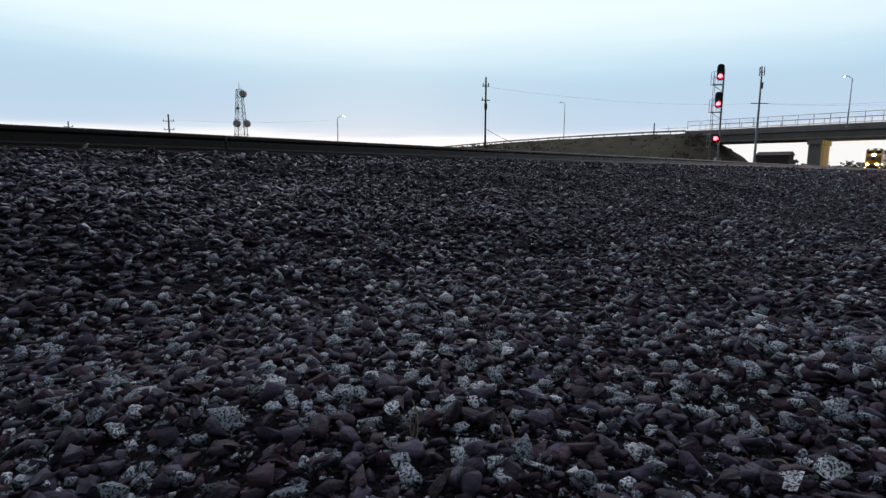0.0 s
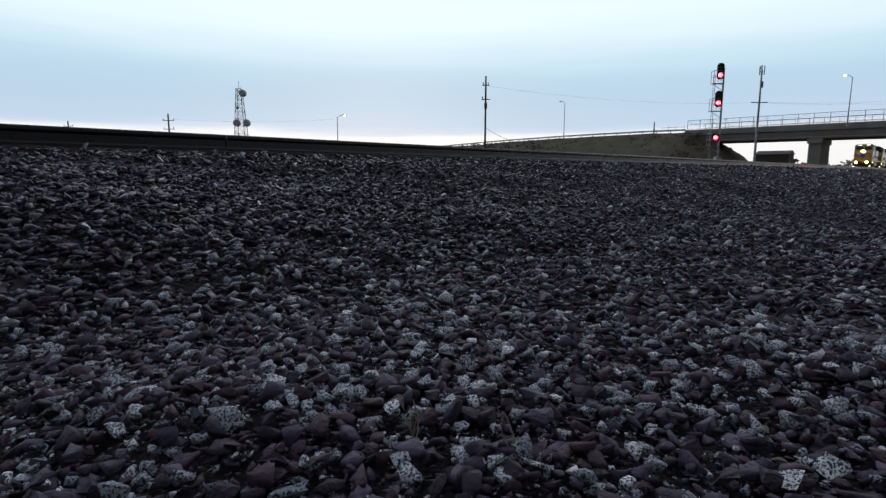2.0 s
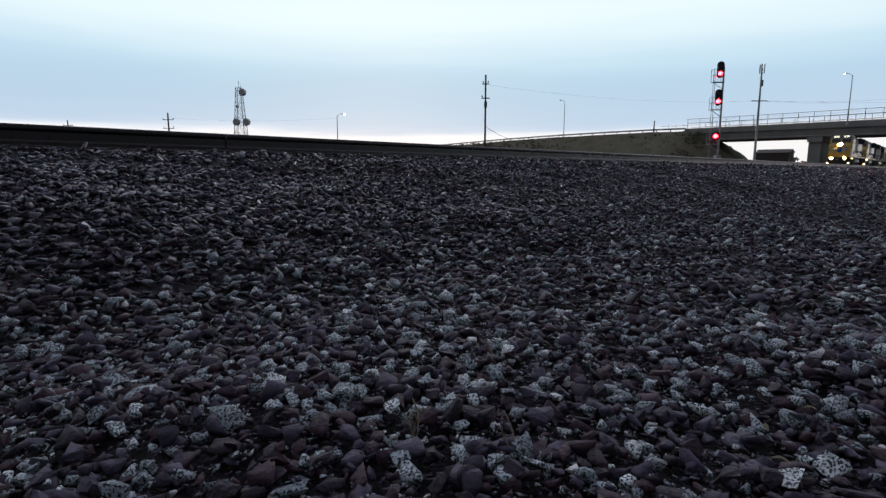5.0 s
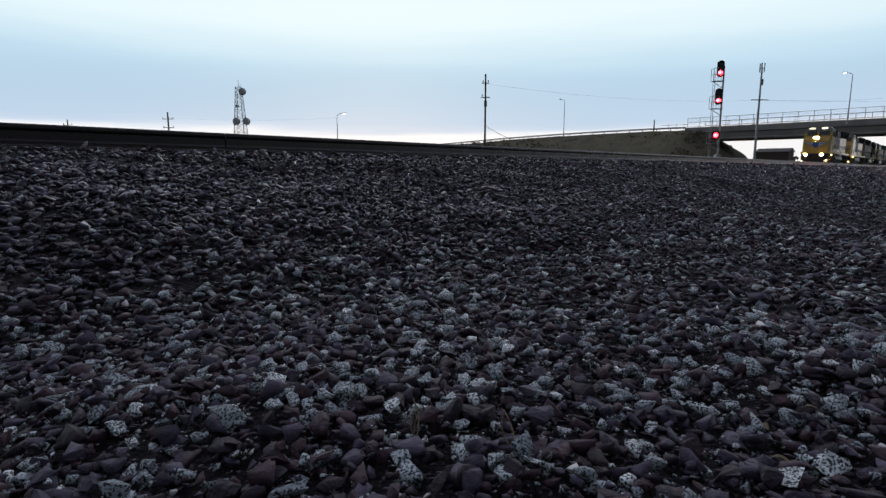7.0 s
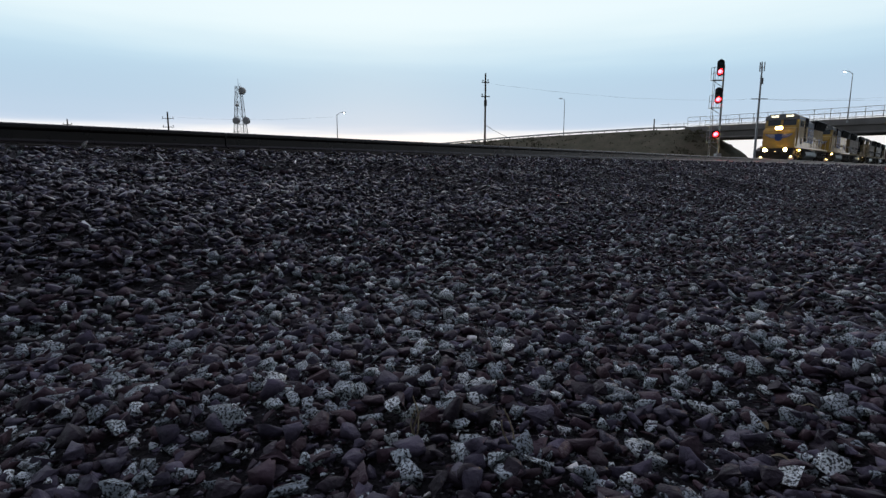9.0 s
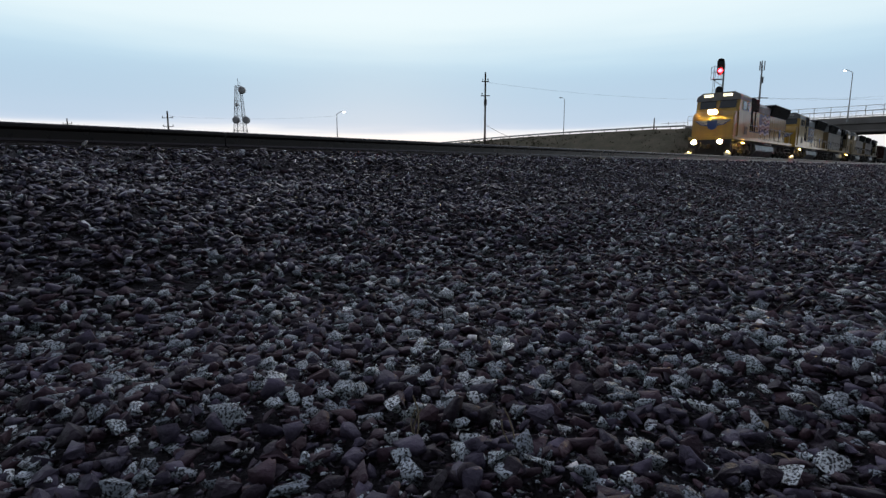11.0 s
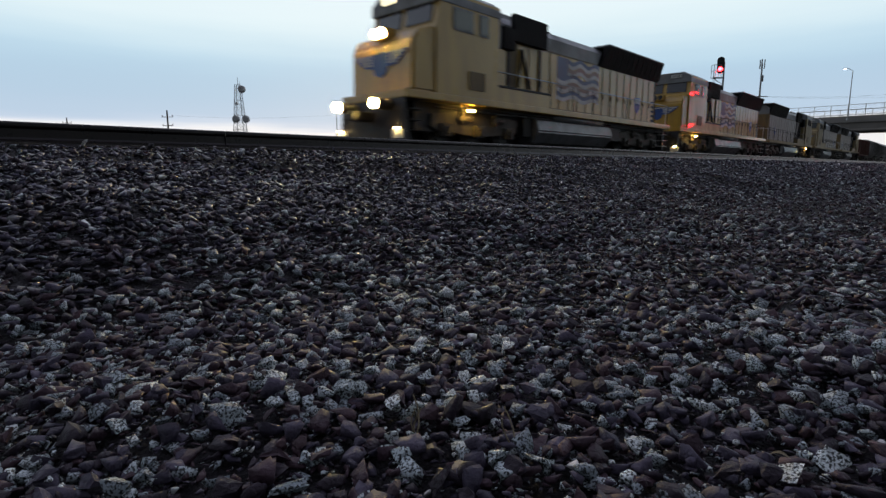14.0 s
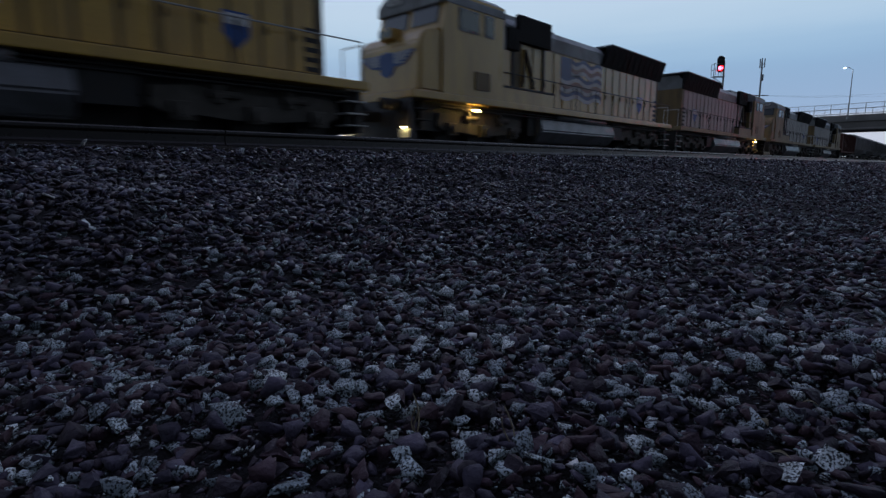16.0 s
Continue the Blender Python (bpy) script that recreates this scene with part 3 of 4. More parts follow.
def street_lamp(x, y, base, top, arm, lit):
    lamp = thing("street_lamp", "tall steel street lamp, lit" if lit else "tall thin steel street lamp, unlit", "street lamp", pose(x, y, base), "street lamps")
    h = top - base
    bm = B()
    rod(bm, (0, 0, 0), (0, 0, h), 0.13, 0.07)
    box(bm, -0.2, 0.2, -0.2, 0.2, 0, 0.3, 0.03)
    part("pole", bm, M_STEEL, lamp)
    bm = B()
    rod(bm, (0, 0, h - 0.1), (arm * 0.6, 0, h + 0.35), 0.05)
    rod(bm, (arm * 0.6, 0, h + 0.35), (arm, 0, h + 0.42), 0.05)
    part("arm", bm, M_STEEL, lamp)
    bm = B()
    k = 1 if arm > 0 else -1
    box(bm, min(arm, arm + k * 0.75), max(arm, arm + k * 0.75), -0.17, 0.17, h + 0.34, h + 0.5, 0.05)
    head = part("lamp_head", bm, M_STEEL, lamp)
    bm = B()
    bmesh.ops.create_uvsphere(bm, u_segments=12, v_segments=8, radius=0.22, matrix=pose(arm + k * 0.4, 0, h + 0.32) @ Matrix.Diagonal((1.0, 0.8, 0.6, 1)))
    part("lens", bm, M_STREET if lit else M_GLASS, head, "glowing white lens" if lit else "dark lens")
    return lamp


street_lamp(-21.56, 110.0, 0.4, 11.2, 1.1, True)
street_lamp(37.2, 166.0, 10.2, 21.0, -0.9, False)
street_lamp(87.5, 116.9, 10.1, 20.4, -1.3, True)


def utility_pole(x, y, base, top, arms, lean=0.0, label="dark weathered wooden utility pole with crossarms", r=0.16):
    p = thing("utility_pole", label, "utility pole", pose(x, y, base, 0, lean, 0), "utility poles")
    h = top - base
    bm = B()
    rod(bm, (0, 0, 0), (0, 0, h), r, r * 0.7, 10)
    part("pole", bm, M_POLE, p)
    for dz, half, ins in arms:
        bm = B()
        box(bm, -half, half, -0.06, 0.06, h - dz - 0.06, h - dz + 0.06, 0.01)
        arm = part("crossarm", bm, M_POLE, p)
        for k in range(ins):
            xx = -half + 0.15 + (2 * half - 0.3) * k / max(ins - 1, 1)
            bm = B()
            rod(bm, (xx, 0, h - dz + 0.06), (xx, 0, h - dz + 0.2), 0.035, seg=6)
            rod(bm, (xx, 0, h - dz + 0.2), (xx, 0, h - dz + 0.38), 0.09, 0.06, seg=8)
            part("insulator", bm, M_DARK, arm)
    return p


main_pole = utility_pole(5.85, 75.0, 0.4, 13.3, [(1.2, 0.5, 2), (3.1, 0.6, 1)], 0.0)
utility_pole(-56.97, 112.0, 0.4, 12.0, [(1.35, 1.2, 3), (3.1, 1.15, 2)], r=0.2, label="wooden utility pole with two crossarms and insulators")
utility_pole(-93.84, 135.0, 0.4, 12.6, [(1.3, 1.2, 3), (3.0, 1.1, 2)], r=0.2, label="distant wooden utility pole with crossarms")
utility_pole(57.7, 147.5, 9.0, 13.6, [(0.3, 0.1, 1)], r=0.2, label="short weathered post at the end of the guardrail")


def transformer_bits():
    bm = B()
    rod(bm, (0, -0.3, 8.5), (0, -0.3, 9.3), 0.2, seg=10)
    part("cable_terminal", bm, M_DARK, main_pole)


transformer_bits()


def antenna_pole():
    p = thing("antenna_pole", "grey wooden pole topped with cell antennas and a crossarm", "antenna pole", pose(58.2, 100.0, 0.4))
    bm = B()
    rod(bm, (0, 0, 0), (0, 0, 18.4), 0.24, 0.13, 12)
    part("pole", bm, M_STEEL, p)
    bm = B()
    box(bm, -1.5, 1.5, -0.08, 0.08, 12.5, 12.65, 0.02)
    part("crossarm", bm, M_POLE, p)
    for a in (0.4, 2.5, 4.6):
        bm = B()
        box(bm, -0.10, 0.10, -0.06, 0.06, 17.5, 19.1, 0.03, m=Matrix.Rotation(a, 4, "Z") @ pose(0, 0.42, 0))
        part("antenna_panel", bm, M_STEEL, p, "grey panel antenna")
    bm = B()
    for z in (17.5, 18.1):
        for a in (0.4, 2.5, 4.6):
            rod(bm, (0, 0, z), (-math.sin(a) * 0.42, math.cos(a) * 0.42, z), 0.03, seg=6)
    part("bracket", bm, M_STEEL, p)
    bm = B()
    rod(bm, (0.28, 0, 15.2), (0.28, 0, 16.3), 0.16, seg=10)
    part("radio_unit", bm, M_STEEL, p)


antenna_pole()


def lattice_tower():
    tw = thing("radio_tower", "steel lattice radio tower carrying round microwave dishes", "radio tower", pose(-75.0, 200.0, 0.4))
    H, b0, t0 = 29.6, 2.6, 0.85
    def corner(k, z):
        w = b0 + (t0 - b0) * z / H
        return (w * (1, -1, -1, 1)[k], w * (1, 1, -1, -1)[k], z)
    for k in range(4):
        bm = B()
        rod(bm, corner(k, 0), corner(k, H), 0.14, 0.10, 6)
        part("leg", bm, M_STEEL, tw)
    n = 11
    for k in range(4):
        bm = B()
        for i in range(n):
            z0, z1 = H * i / n, H * (i + 1) / n
            rod(bm, corner(k, z0), corner((k + 1) % 4, z1), 0.05, seg=4)
            rod(bm, corner((k + 1) % 4, z0), corner(k, z1), 0.05, seg=4)
            rod(bm, corner(k, z1), corner((k + 1) % 4, z1), 0.05, seg=4)
        part("bracing", bm, M_STEEL, tw)
    bm = B()
    rod(bm, (0, 0, H), (0, 0, H + 2.6), 0.08, seg=6)
    rod(bm, (0.7, 0, H), (0.7, 0, H + 1.2), 0.05, seg=6)
    part("whip_antenna", bm, M_STEEL, tw)
    # haze over the far tower put into colour: white dishes, pale steel
    for x, z, r in ((1.75, 27.9, 1.3), (-1.0, 17.3, 1.3), (2.7, 17.3, 1.3), (-0.4, 22.8, 0.55)):
        bm = B()
        rod(bm, (x, -1.6, z), (x, -0.7, z), r, r, 20)
        rod(bm, (x, -2.0, z), (x, -1.6, z), r * 0.75, r, 20)
        dish = part("microwave_dish", bm, M_WHITE, tw, "drum shaped dish, painted white for distance haze")
        bm = B()
        rod(bm, (x, -0.9, z), (0.8 if x > 0 else -0.8, 0, z), 0.12, seg=6)
        part("mount", bm, M_STEEL, dish)


lattice_tower()


def cable(a, b, sag, r=0.008, group="overhead cables"):
    bm = B()
    a, b = Vector(a), Vector(b)
    rings = []
    side = (b - a).cross(Vector((0, 0, 1))).normalized()
    for i in range(21):
        f = i / 20
        p = a.lerp(b, f) - Vector((0, 0, sag * 4 * f * (1 - f)))
        rings.append([bm.verts.new(p + (side * math.cos(k * 1.2566) + Vector((0, 0, math.sin(k * 1.2566)))) * r) for k in range(5)])
    for u, v in zip(rings, rings[1:]):
        for k in range(5):
            bm.faces.new((u[k], u[(k + 1) % 5], v[(k + 1) % 5], v[k]))
    bm.faces.new(rings[0])
    bm.faces.new(rings[-1][::-1])
    bmesh.ops.recalc_face_normals(bm, faces=bm.faces)
    tagged(link("overhead_cable", bm, M_CABLE), "thin black overhead cable", "cable", group)


cable((5.85, 75, 12.0), (58.2, 100, 13.0), 1.0)
cable((-56.97, 112, 11.0), (-21.56, 110, 10.8), 0.6)
cable((5.85, 75, 6.4), (12.5, 85, 4.6), 0.3, 0.03)
cable((58.2, 100, 13.0), (100, 101, 15.0), 0.8)
cable((58.2, 100, 13.0), (88, 112, 14.6), 0.5)
cable((58.2, 100, 13.0), (100, 98, 13.4), 0.6)


# ---- signal ----
def railway_signal(m0, lift=0.0):
    sg = thing("railway_signal", "three-head railway signal mast showing red lights", "railway signal", m0, "signals beside the tracks")
    bm = B()
    rod(bm, (0, 0, 0), (0, 0, 9.8 + lift), 0.10, 0.08, 10)
    part("mast", bm, M_STEEL, sg)
    bm = B()
    box(bm, -0.25, 0.25, -0.25, 0.25, 0, 1.2, 0.03)
    part("base_case", bm, M_STEEL, sg, "pale equipment case")
    ang = math.atan2(-54.0, -28.3) + 0.12
    for z, off, main in ((9.5 + lift, -0.36, True), (6.85 + lift, -0.36, True), (3.1 + lift, -0.36, False)):
        m = pose(off, 0, z) @ Matrix.Rotation(ang, 4, "Z")
        h2, R = (0.46, 0.33) if main else (0.1, 0.36)
        head = B()
        outline = []
        for k in range(24):
            a = 2 * math.pi * (k + 0.5) / 24
            outline.append((R * math.cos(a), (h2 if math.sin(a) > 0 else -h2) + R * math.sin(a)))
        a1 = [head.verts.new(m @ Vector((0.10, y, zz))) for y, zz in outline]
        b1 = [head.verts.new(m @ Vector((0.16, y, zz))) for y, zz in outline]
        head.faces.new(a1)
        head.faces.new(b1[::-1])
        for i in range(24):
            head.faces.new((a1[i], b1[i], b1[(i + 1) % 24], a1[(i + 1) % 24]))
        bmesh.ops.recalc_face_normals(head, faces=head.faces)
        plate = part("signal_head", head, M_DARK, sg, "black signal head with backplate")
        bm = B()
        box(bm, -0.18, 0.10, -0.2, 0.2, -h2 - 0.1, h2 + 0.1, 0.03, m=m)
        part("lamp_case", bm, M_DARK, plate)
        for i, dz in enumerate((0.42, -0.38) if main else (0.0,)):
            lit = i == 1 or not main
            bm = B()
            for k in range(13):
                a = math.pi * (k / 12) * 1.3 - 0.15 * math.pi
                bm.verts.new(m @ Vector((0.16, 0.24 * math.cos(a), dz + 0.24 * math.sin(a))))
                bm.verts.new(m @ Vector((0.62 if 3 < k < 9 else 0.42, 0.24 * math.cos(a), dz + 0.24 * math.sin(a) - 0.03)))
            bm.verts.ensure_lookup_table()
            for k in range(12):
                bm.faces.new([bm.verts[j] for j in (2 * k, 2 * k + 1, 2 * k + 3, 2 * k + 2)])
            bmesh.ops.solidify(bm, geom=bm.faces, thickness=0.012)
            part("hood", bm, M_DARK, plate)
            bm = B()
            rod(bm, m @ Vector((0.16, 0, dz)), m @ Vector((0.20, 0, dz)), 0.20, seg=20)
            part("lens", bm, M_SIGNAL if lit else M_GLASS, plate, "glowing red lens" if lit else "dark lens")
        bm = B()
        rod(bm, (off, 0, z), (0, 0, z), 0.05, seg=6)
        part("head_bracket", bm, M_STEEL, plate)
        z0 = z - h2 - 0.7
        bm = B()
        rod(bm, (off - 0.7, 0, z0), (0, 0, z0 - 0.7), 0.03, seg=5)
        part("platform_brace", bm, M_STEEL, sg)
        bm = B()
        box(bm, off - 0.75, off + 0.35, -0.3, 0.3, z0 - 0.04, z0)
        for xx in (-0.73, -0.02):
            for yy in (-0.28, 0.28):
                rod(bm, (off + xx, yy, z0), (off + xx, yy, z0 + 1.2), 0.025, seg=5)
        for zz in (0.6, 1.18):
            rod(bm, (off - 0.73, -0.28, z0 + zz), (off - 0.73, 0.28, z0 + zz), 0.025, seg=5)
            rod(bm, (off - 0.73, -0.28, z0 + zz), (off - 0.02, -0.28, z0 + zz), 0.025, seg=5)
        part("work_platform", bm, M_STEEL, sg, "small caged platform")
    bm = B()
    for yy in (-0.18, 0.18):
        rod(bm, (-0.9, yy, 0.2), (-0.9, yy, 9.2 + lift), 0.02, seg=5)
    for k in range(30):
        rod(bm, (-0.9, -0.18, 0.4 + 0.3 * k), (-0.9, 0.18, 0.4 + 0.3 * k), 0.014, seg=4)
    part("ladder", bm, M_STEEL, sg)
    return sg


railway_signal(pose(27.7, 54.0, 0.7))
# its taller twin beside the near track, seen as red reflections in the passing train
railway_signal(Matrix.Translation(at(61.6, 2.2, 0.0)) @ Matrix.Rotation(radians(-43), 4, "Z"), 1.7)


# ---- things seen under the overpass ----
def far_shed(s, q, w, d, h, mat, label):
    sh = thing("shed", label, "shed", frame_sq(s, q, 0.4))
    bm = B()
    box(bm, -d / 2, d / 2, -w / 2, w / 2, 0, h, 0.05)
    part("wall", bm, mat, sh)
    bm = B()
    prism(bm, [(-d / 2 - 0.3, h), (d / 2 + 0.3, h), (0, h + d * 0.16)], -w / 2 - 0.3, w / 2 + 0.3)
    part("roof", bm, M_TRUCK, sh)
    bm = B()
    box(bm, -d / 2 - 0.04, -d / 2 + 0.02, -1.5, 1.5, 0, 3)
    part("door", bm, M_DARK, sh)


far_shed(186, 38.5, 8.5, 7, 5.0, M_POLE, "low dark trackside shed beyond the overpass")
far_shed(215, 66, 14, 10, 7.0, M_WHITE, "pale metal shed beyond the overpass")


def far_trees():
    rng = random.Random(5)
    bm = B()
    for _ in range(70):
        s, q = rng.uniform(420, 700), rng.uniform(-60, 260)
        r, h = rng.uniform(2.5, 5), rng.uniform(4, 9)
        c = at(s, q, 0.3)
        rod(bm, c, c + Vector((0, 0, h * 0.6)), 0.3, 0.15, 5)
        for _ in range(40):
            p = c + Vector((rng.gauss(0, r * 0.45), rng.gauss(0, r * 0.45), h * rng.uniform(0.35, 1.05)))
            bmesh.ops.create_icosphere(bm, subdivisions=1, radius=rng.uniform(0.4, 1.0), matrix=Matrix.Translation(p) @ Matrix.Diagonal((1, 1, rng.uniform(0.6, 1), 1)))
    tagged(link("far_trees", bm, M_LEAF), "distant dark line of trees on the horizon", "trees", kind="stuff")


far_trees()


# ---- small litter among the stones ----
def litter():
    rng = random.Random(21)
    straw = node_mat("dry_straw", (0.30, 0.25, 0.16), 0.8, 0, (0.2, 0.16, 0.1), 60, 0.2, 200)
    for x, y, n in TWIGS:
        tw = thing("twig", "pale dry weed stem caught between the stones", "twig", pose(x, y, level(UX * x + UY * y, -UY * x + UX * y) + 0.02))
        for k in range(n):
            bm = B()
            a = rng.uniform(0, 6.28)
            p = Vector((0, 0, -0.02))
            for i in range(4):
                q = p + Vector((0.008 * math.cos(a + i * 0.5), 0.008 * math.sin(a + i * 0.5), 0.016))
                rod(bm, p, q, 0.0014, 0.0011, 5)
                p = q
            part("stem", bm, straw, tw)
    for x, y in LEAVES:
        bm = B()
        a = rng.uniform(0, 3.14)
        grid = []
        for i in range(7):
            f = i / 6
            wd = 0.006 * math.sin(math.pi * f) + 0.0008
            grid.append([bm.verts.new((-0.014 + 0.028 * f, wd * c, 0.006 * math.sin(3 * f) + 0.25 * abs(c) * wd)) for c in (-1, 0, 1)])
        for u, v in zip(grid, grid[1:]):
            for i in range(2):
                bm.faces.new((u[i], u[i + 1], v[i + 1], v[i]))
        bmesh.ops.solidify(bm, geom=bm.faces, thickness=0.0006)
        ob = link("dry_leaf", bm, straw)
        ob.matrix_basis = pose(x, y, level(UX * x + UY * y, -UY * x + UX * y) + 0.034, 8, 5, math.degrees(a))
        tagged(ob, "small curled yellow leaf lying on the stones", "leaf", "leaves on the ballast")


TWIGS = [(-0.045, 0.81, 3), (0.11, 0.76, 2)]
LEAVES = [(0.51, 0.74), (0.68, 0.92), (0.55, 0.85)]
litter()


# ---- train ----
LOCO = 22.05
SET_BACK = 0.54                            # how far the hood and running gear sit behind the platform's middle
WHEEL_R = 0.51


def truck(parent, x):
    bm = B()
    outline = [(x - 2.35, 0.62), (x - 2.1, 0.50), (x - 1.2, 0.46), (x - 0.6, 0.40), (x + 0.6, 0.40), (x + 1.2, 0.46), (x + 2.1, 0.50), (x + 2.35, 0.62), (x + 2.3, 1.02), (x + 1.4, 1.12),
               (x + 0.7, 1.0), (x - 0.7, 1.0), (x - 1.4, 1.12), (x - 2.3, 1.02)]
    for y0, y1 in ((1.0, 1.2), (-1.2, -1.0)):
        prism(bm, outline, y0, y1)
    box(bm, x - 1.1, x + 1.1, -1.0, 1.0, 0.75, 1.2)
    for y in (1.24, -1.24):
        for dx in (-1.72, 0, 1.72):
            box(bm, x + dx - 0.24, x + dx + 0.24, y - 0.1, y + 0.1, 0.32, 0.74, 0.04)
            rod(bm, (x + dx, y + math.copysign(0.1, y), 0.51), (x + dx, y + math.copysign(0.2, y), 0.51), 0.13, seg=10)
        for dx in (-0.9, 0.9):
            rod(bm, (x + dx, y, 0.75), (x + dx, y, 1.15), 0.11, seg=10)
            rod(bm, (x + dx - 0.5, y, 0.95), (x + dx + 0.2, y, 0.95), 0.09, seg=8)
    tk = part("truck", bm, M_TRUCK, parent, "grimy three-axle truck frame")
    for dx in (-1.72, 0, 1.72):
        bm = B()
        for y in (0.76, -0.76):
            k = math.copysign(1, y)
            rod(bm, (0, y - k * 0.07, 0), (0, y + k * 0.07, 0), WHEEL_R, seg=28)
            rod(bm, (0, y + k * 0.07, 0), (0, y + k * 0.09, 0), 0.2, seg=12)
            for a in range(4):
                rod(bm, (0.3 * math.cos(a * 1.571), y + k * 0.05, 0.3 * math.sin(a * 1.571)), (0.3 * math.cos(a * 1.571), y + k * 0.085, 0.3 * math.sin(a * 1.571)), 0.05, seg=6)
        rod(bm, (0, -0.8, 0), (0, 0.8, 0), 0.09, seg=10)
        ws = part("wheelset", bm, M_DARK, tk, "steel wheels on an axle")
        ws.location = (x + dx, 0, WHEEL_R)


def wave_strip(bm, x0, x1, z, h, y, amp, n=24):
    pa = []
    for i in range(n + 1):
        x = x0 + (x1 - x0) * i / n
        dz = amp * math.sin(i / n * 4 * math.pi)
        pa.append((x, z + dz))
    top = [bm.verts.new((x, y, zz + h)) for x, zz in pa]
    bot = [bm.verts.new((x, y, zz)) for x, zz in pa]
    for i in range(n):
        bm.faces.new((bot[i], bot[i + 1], top[i + 1], top[i]))
    got = bmesh.ops.extrude_face_region(bm, geom=bm.faces[:])
    k = math.copysign(0.006, y)
    for v in got["geom"]:
        if isinstance(v, bmesh.types.BMVert):
            v.co.y += k
    bmesh.ops.recalc_face_normals(bm, faces=bm.faces)


FRONT_PARTS = ("underframe", "cab", "cab_roof", "side_window", "pane", "battery_louver", "windshield", "nose", "wing_emblem", "feather_bar",
               "headlamp_housing", "headlamp", "number_board_box", "number_board", "digit_bar", "ditch_lamp_can", "ditch_lamp", "snow_plow",
               "corner_plate", "step_lamp", "steps", "coupler", "hose")


def wing_plate(bm, x0, x1):
    """A shield with spread wings, drawn in y and z and given a little depth."""
    half = [(0.0, 2.12), (0.26, 2.22), (0.34, 2.42), (0.78, 2.47), (0.95, 2.58), (1.12, 2.70), (1.3, 2.86), (0.42, 2.84), (0.0, 2.9)]
    outline = half + [(-y, z) for y, z in reversed(half[1:-1])]
    a = [bm.verts.new((x0, y, z)) for y, z in outline]
    b = [bm.verts.new((x1, y, z)) for y, z in outline]
    n = len(outline)
    bm.faces.new(a)
    bm.faces.new(b[::-1])
    for i in range(n):
        bm.faces.new((a[i], b[i], b[(i + 1) % n], a[(i + 1) % n]))
    bmesh.ops.recalc_face_normals(bm, faces=bm.faces)


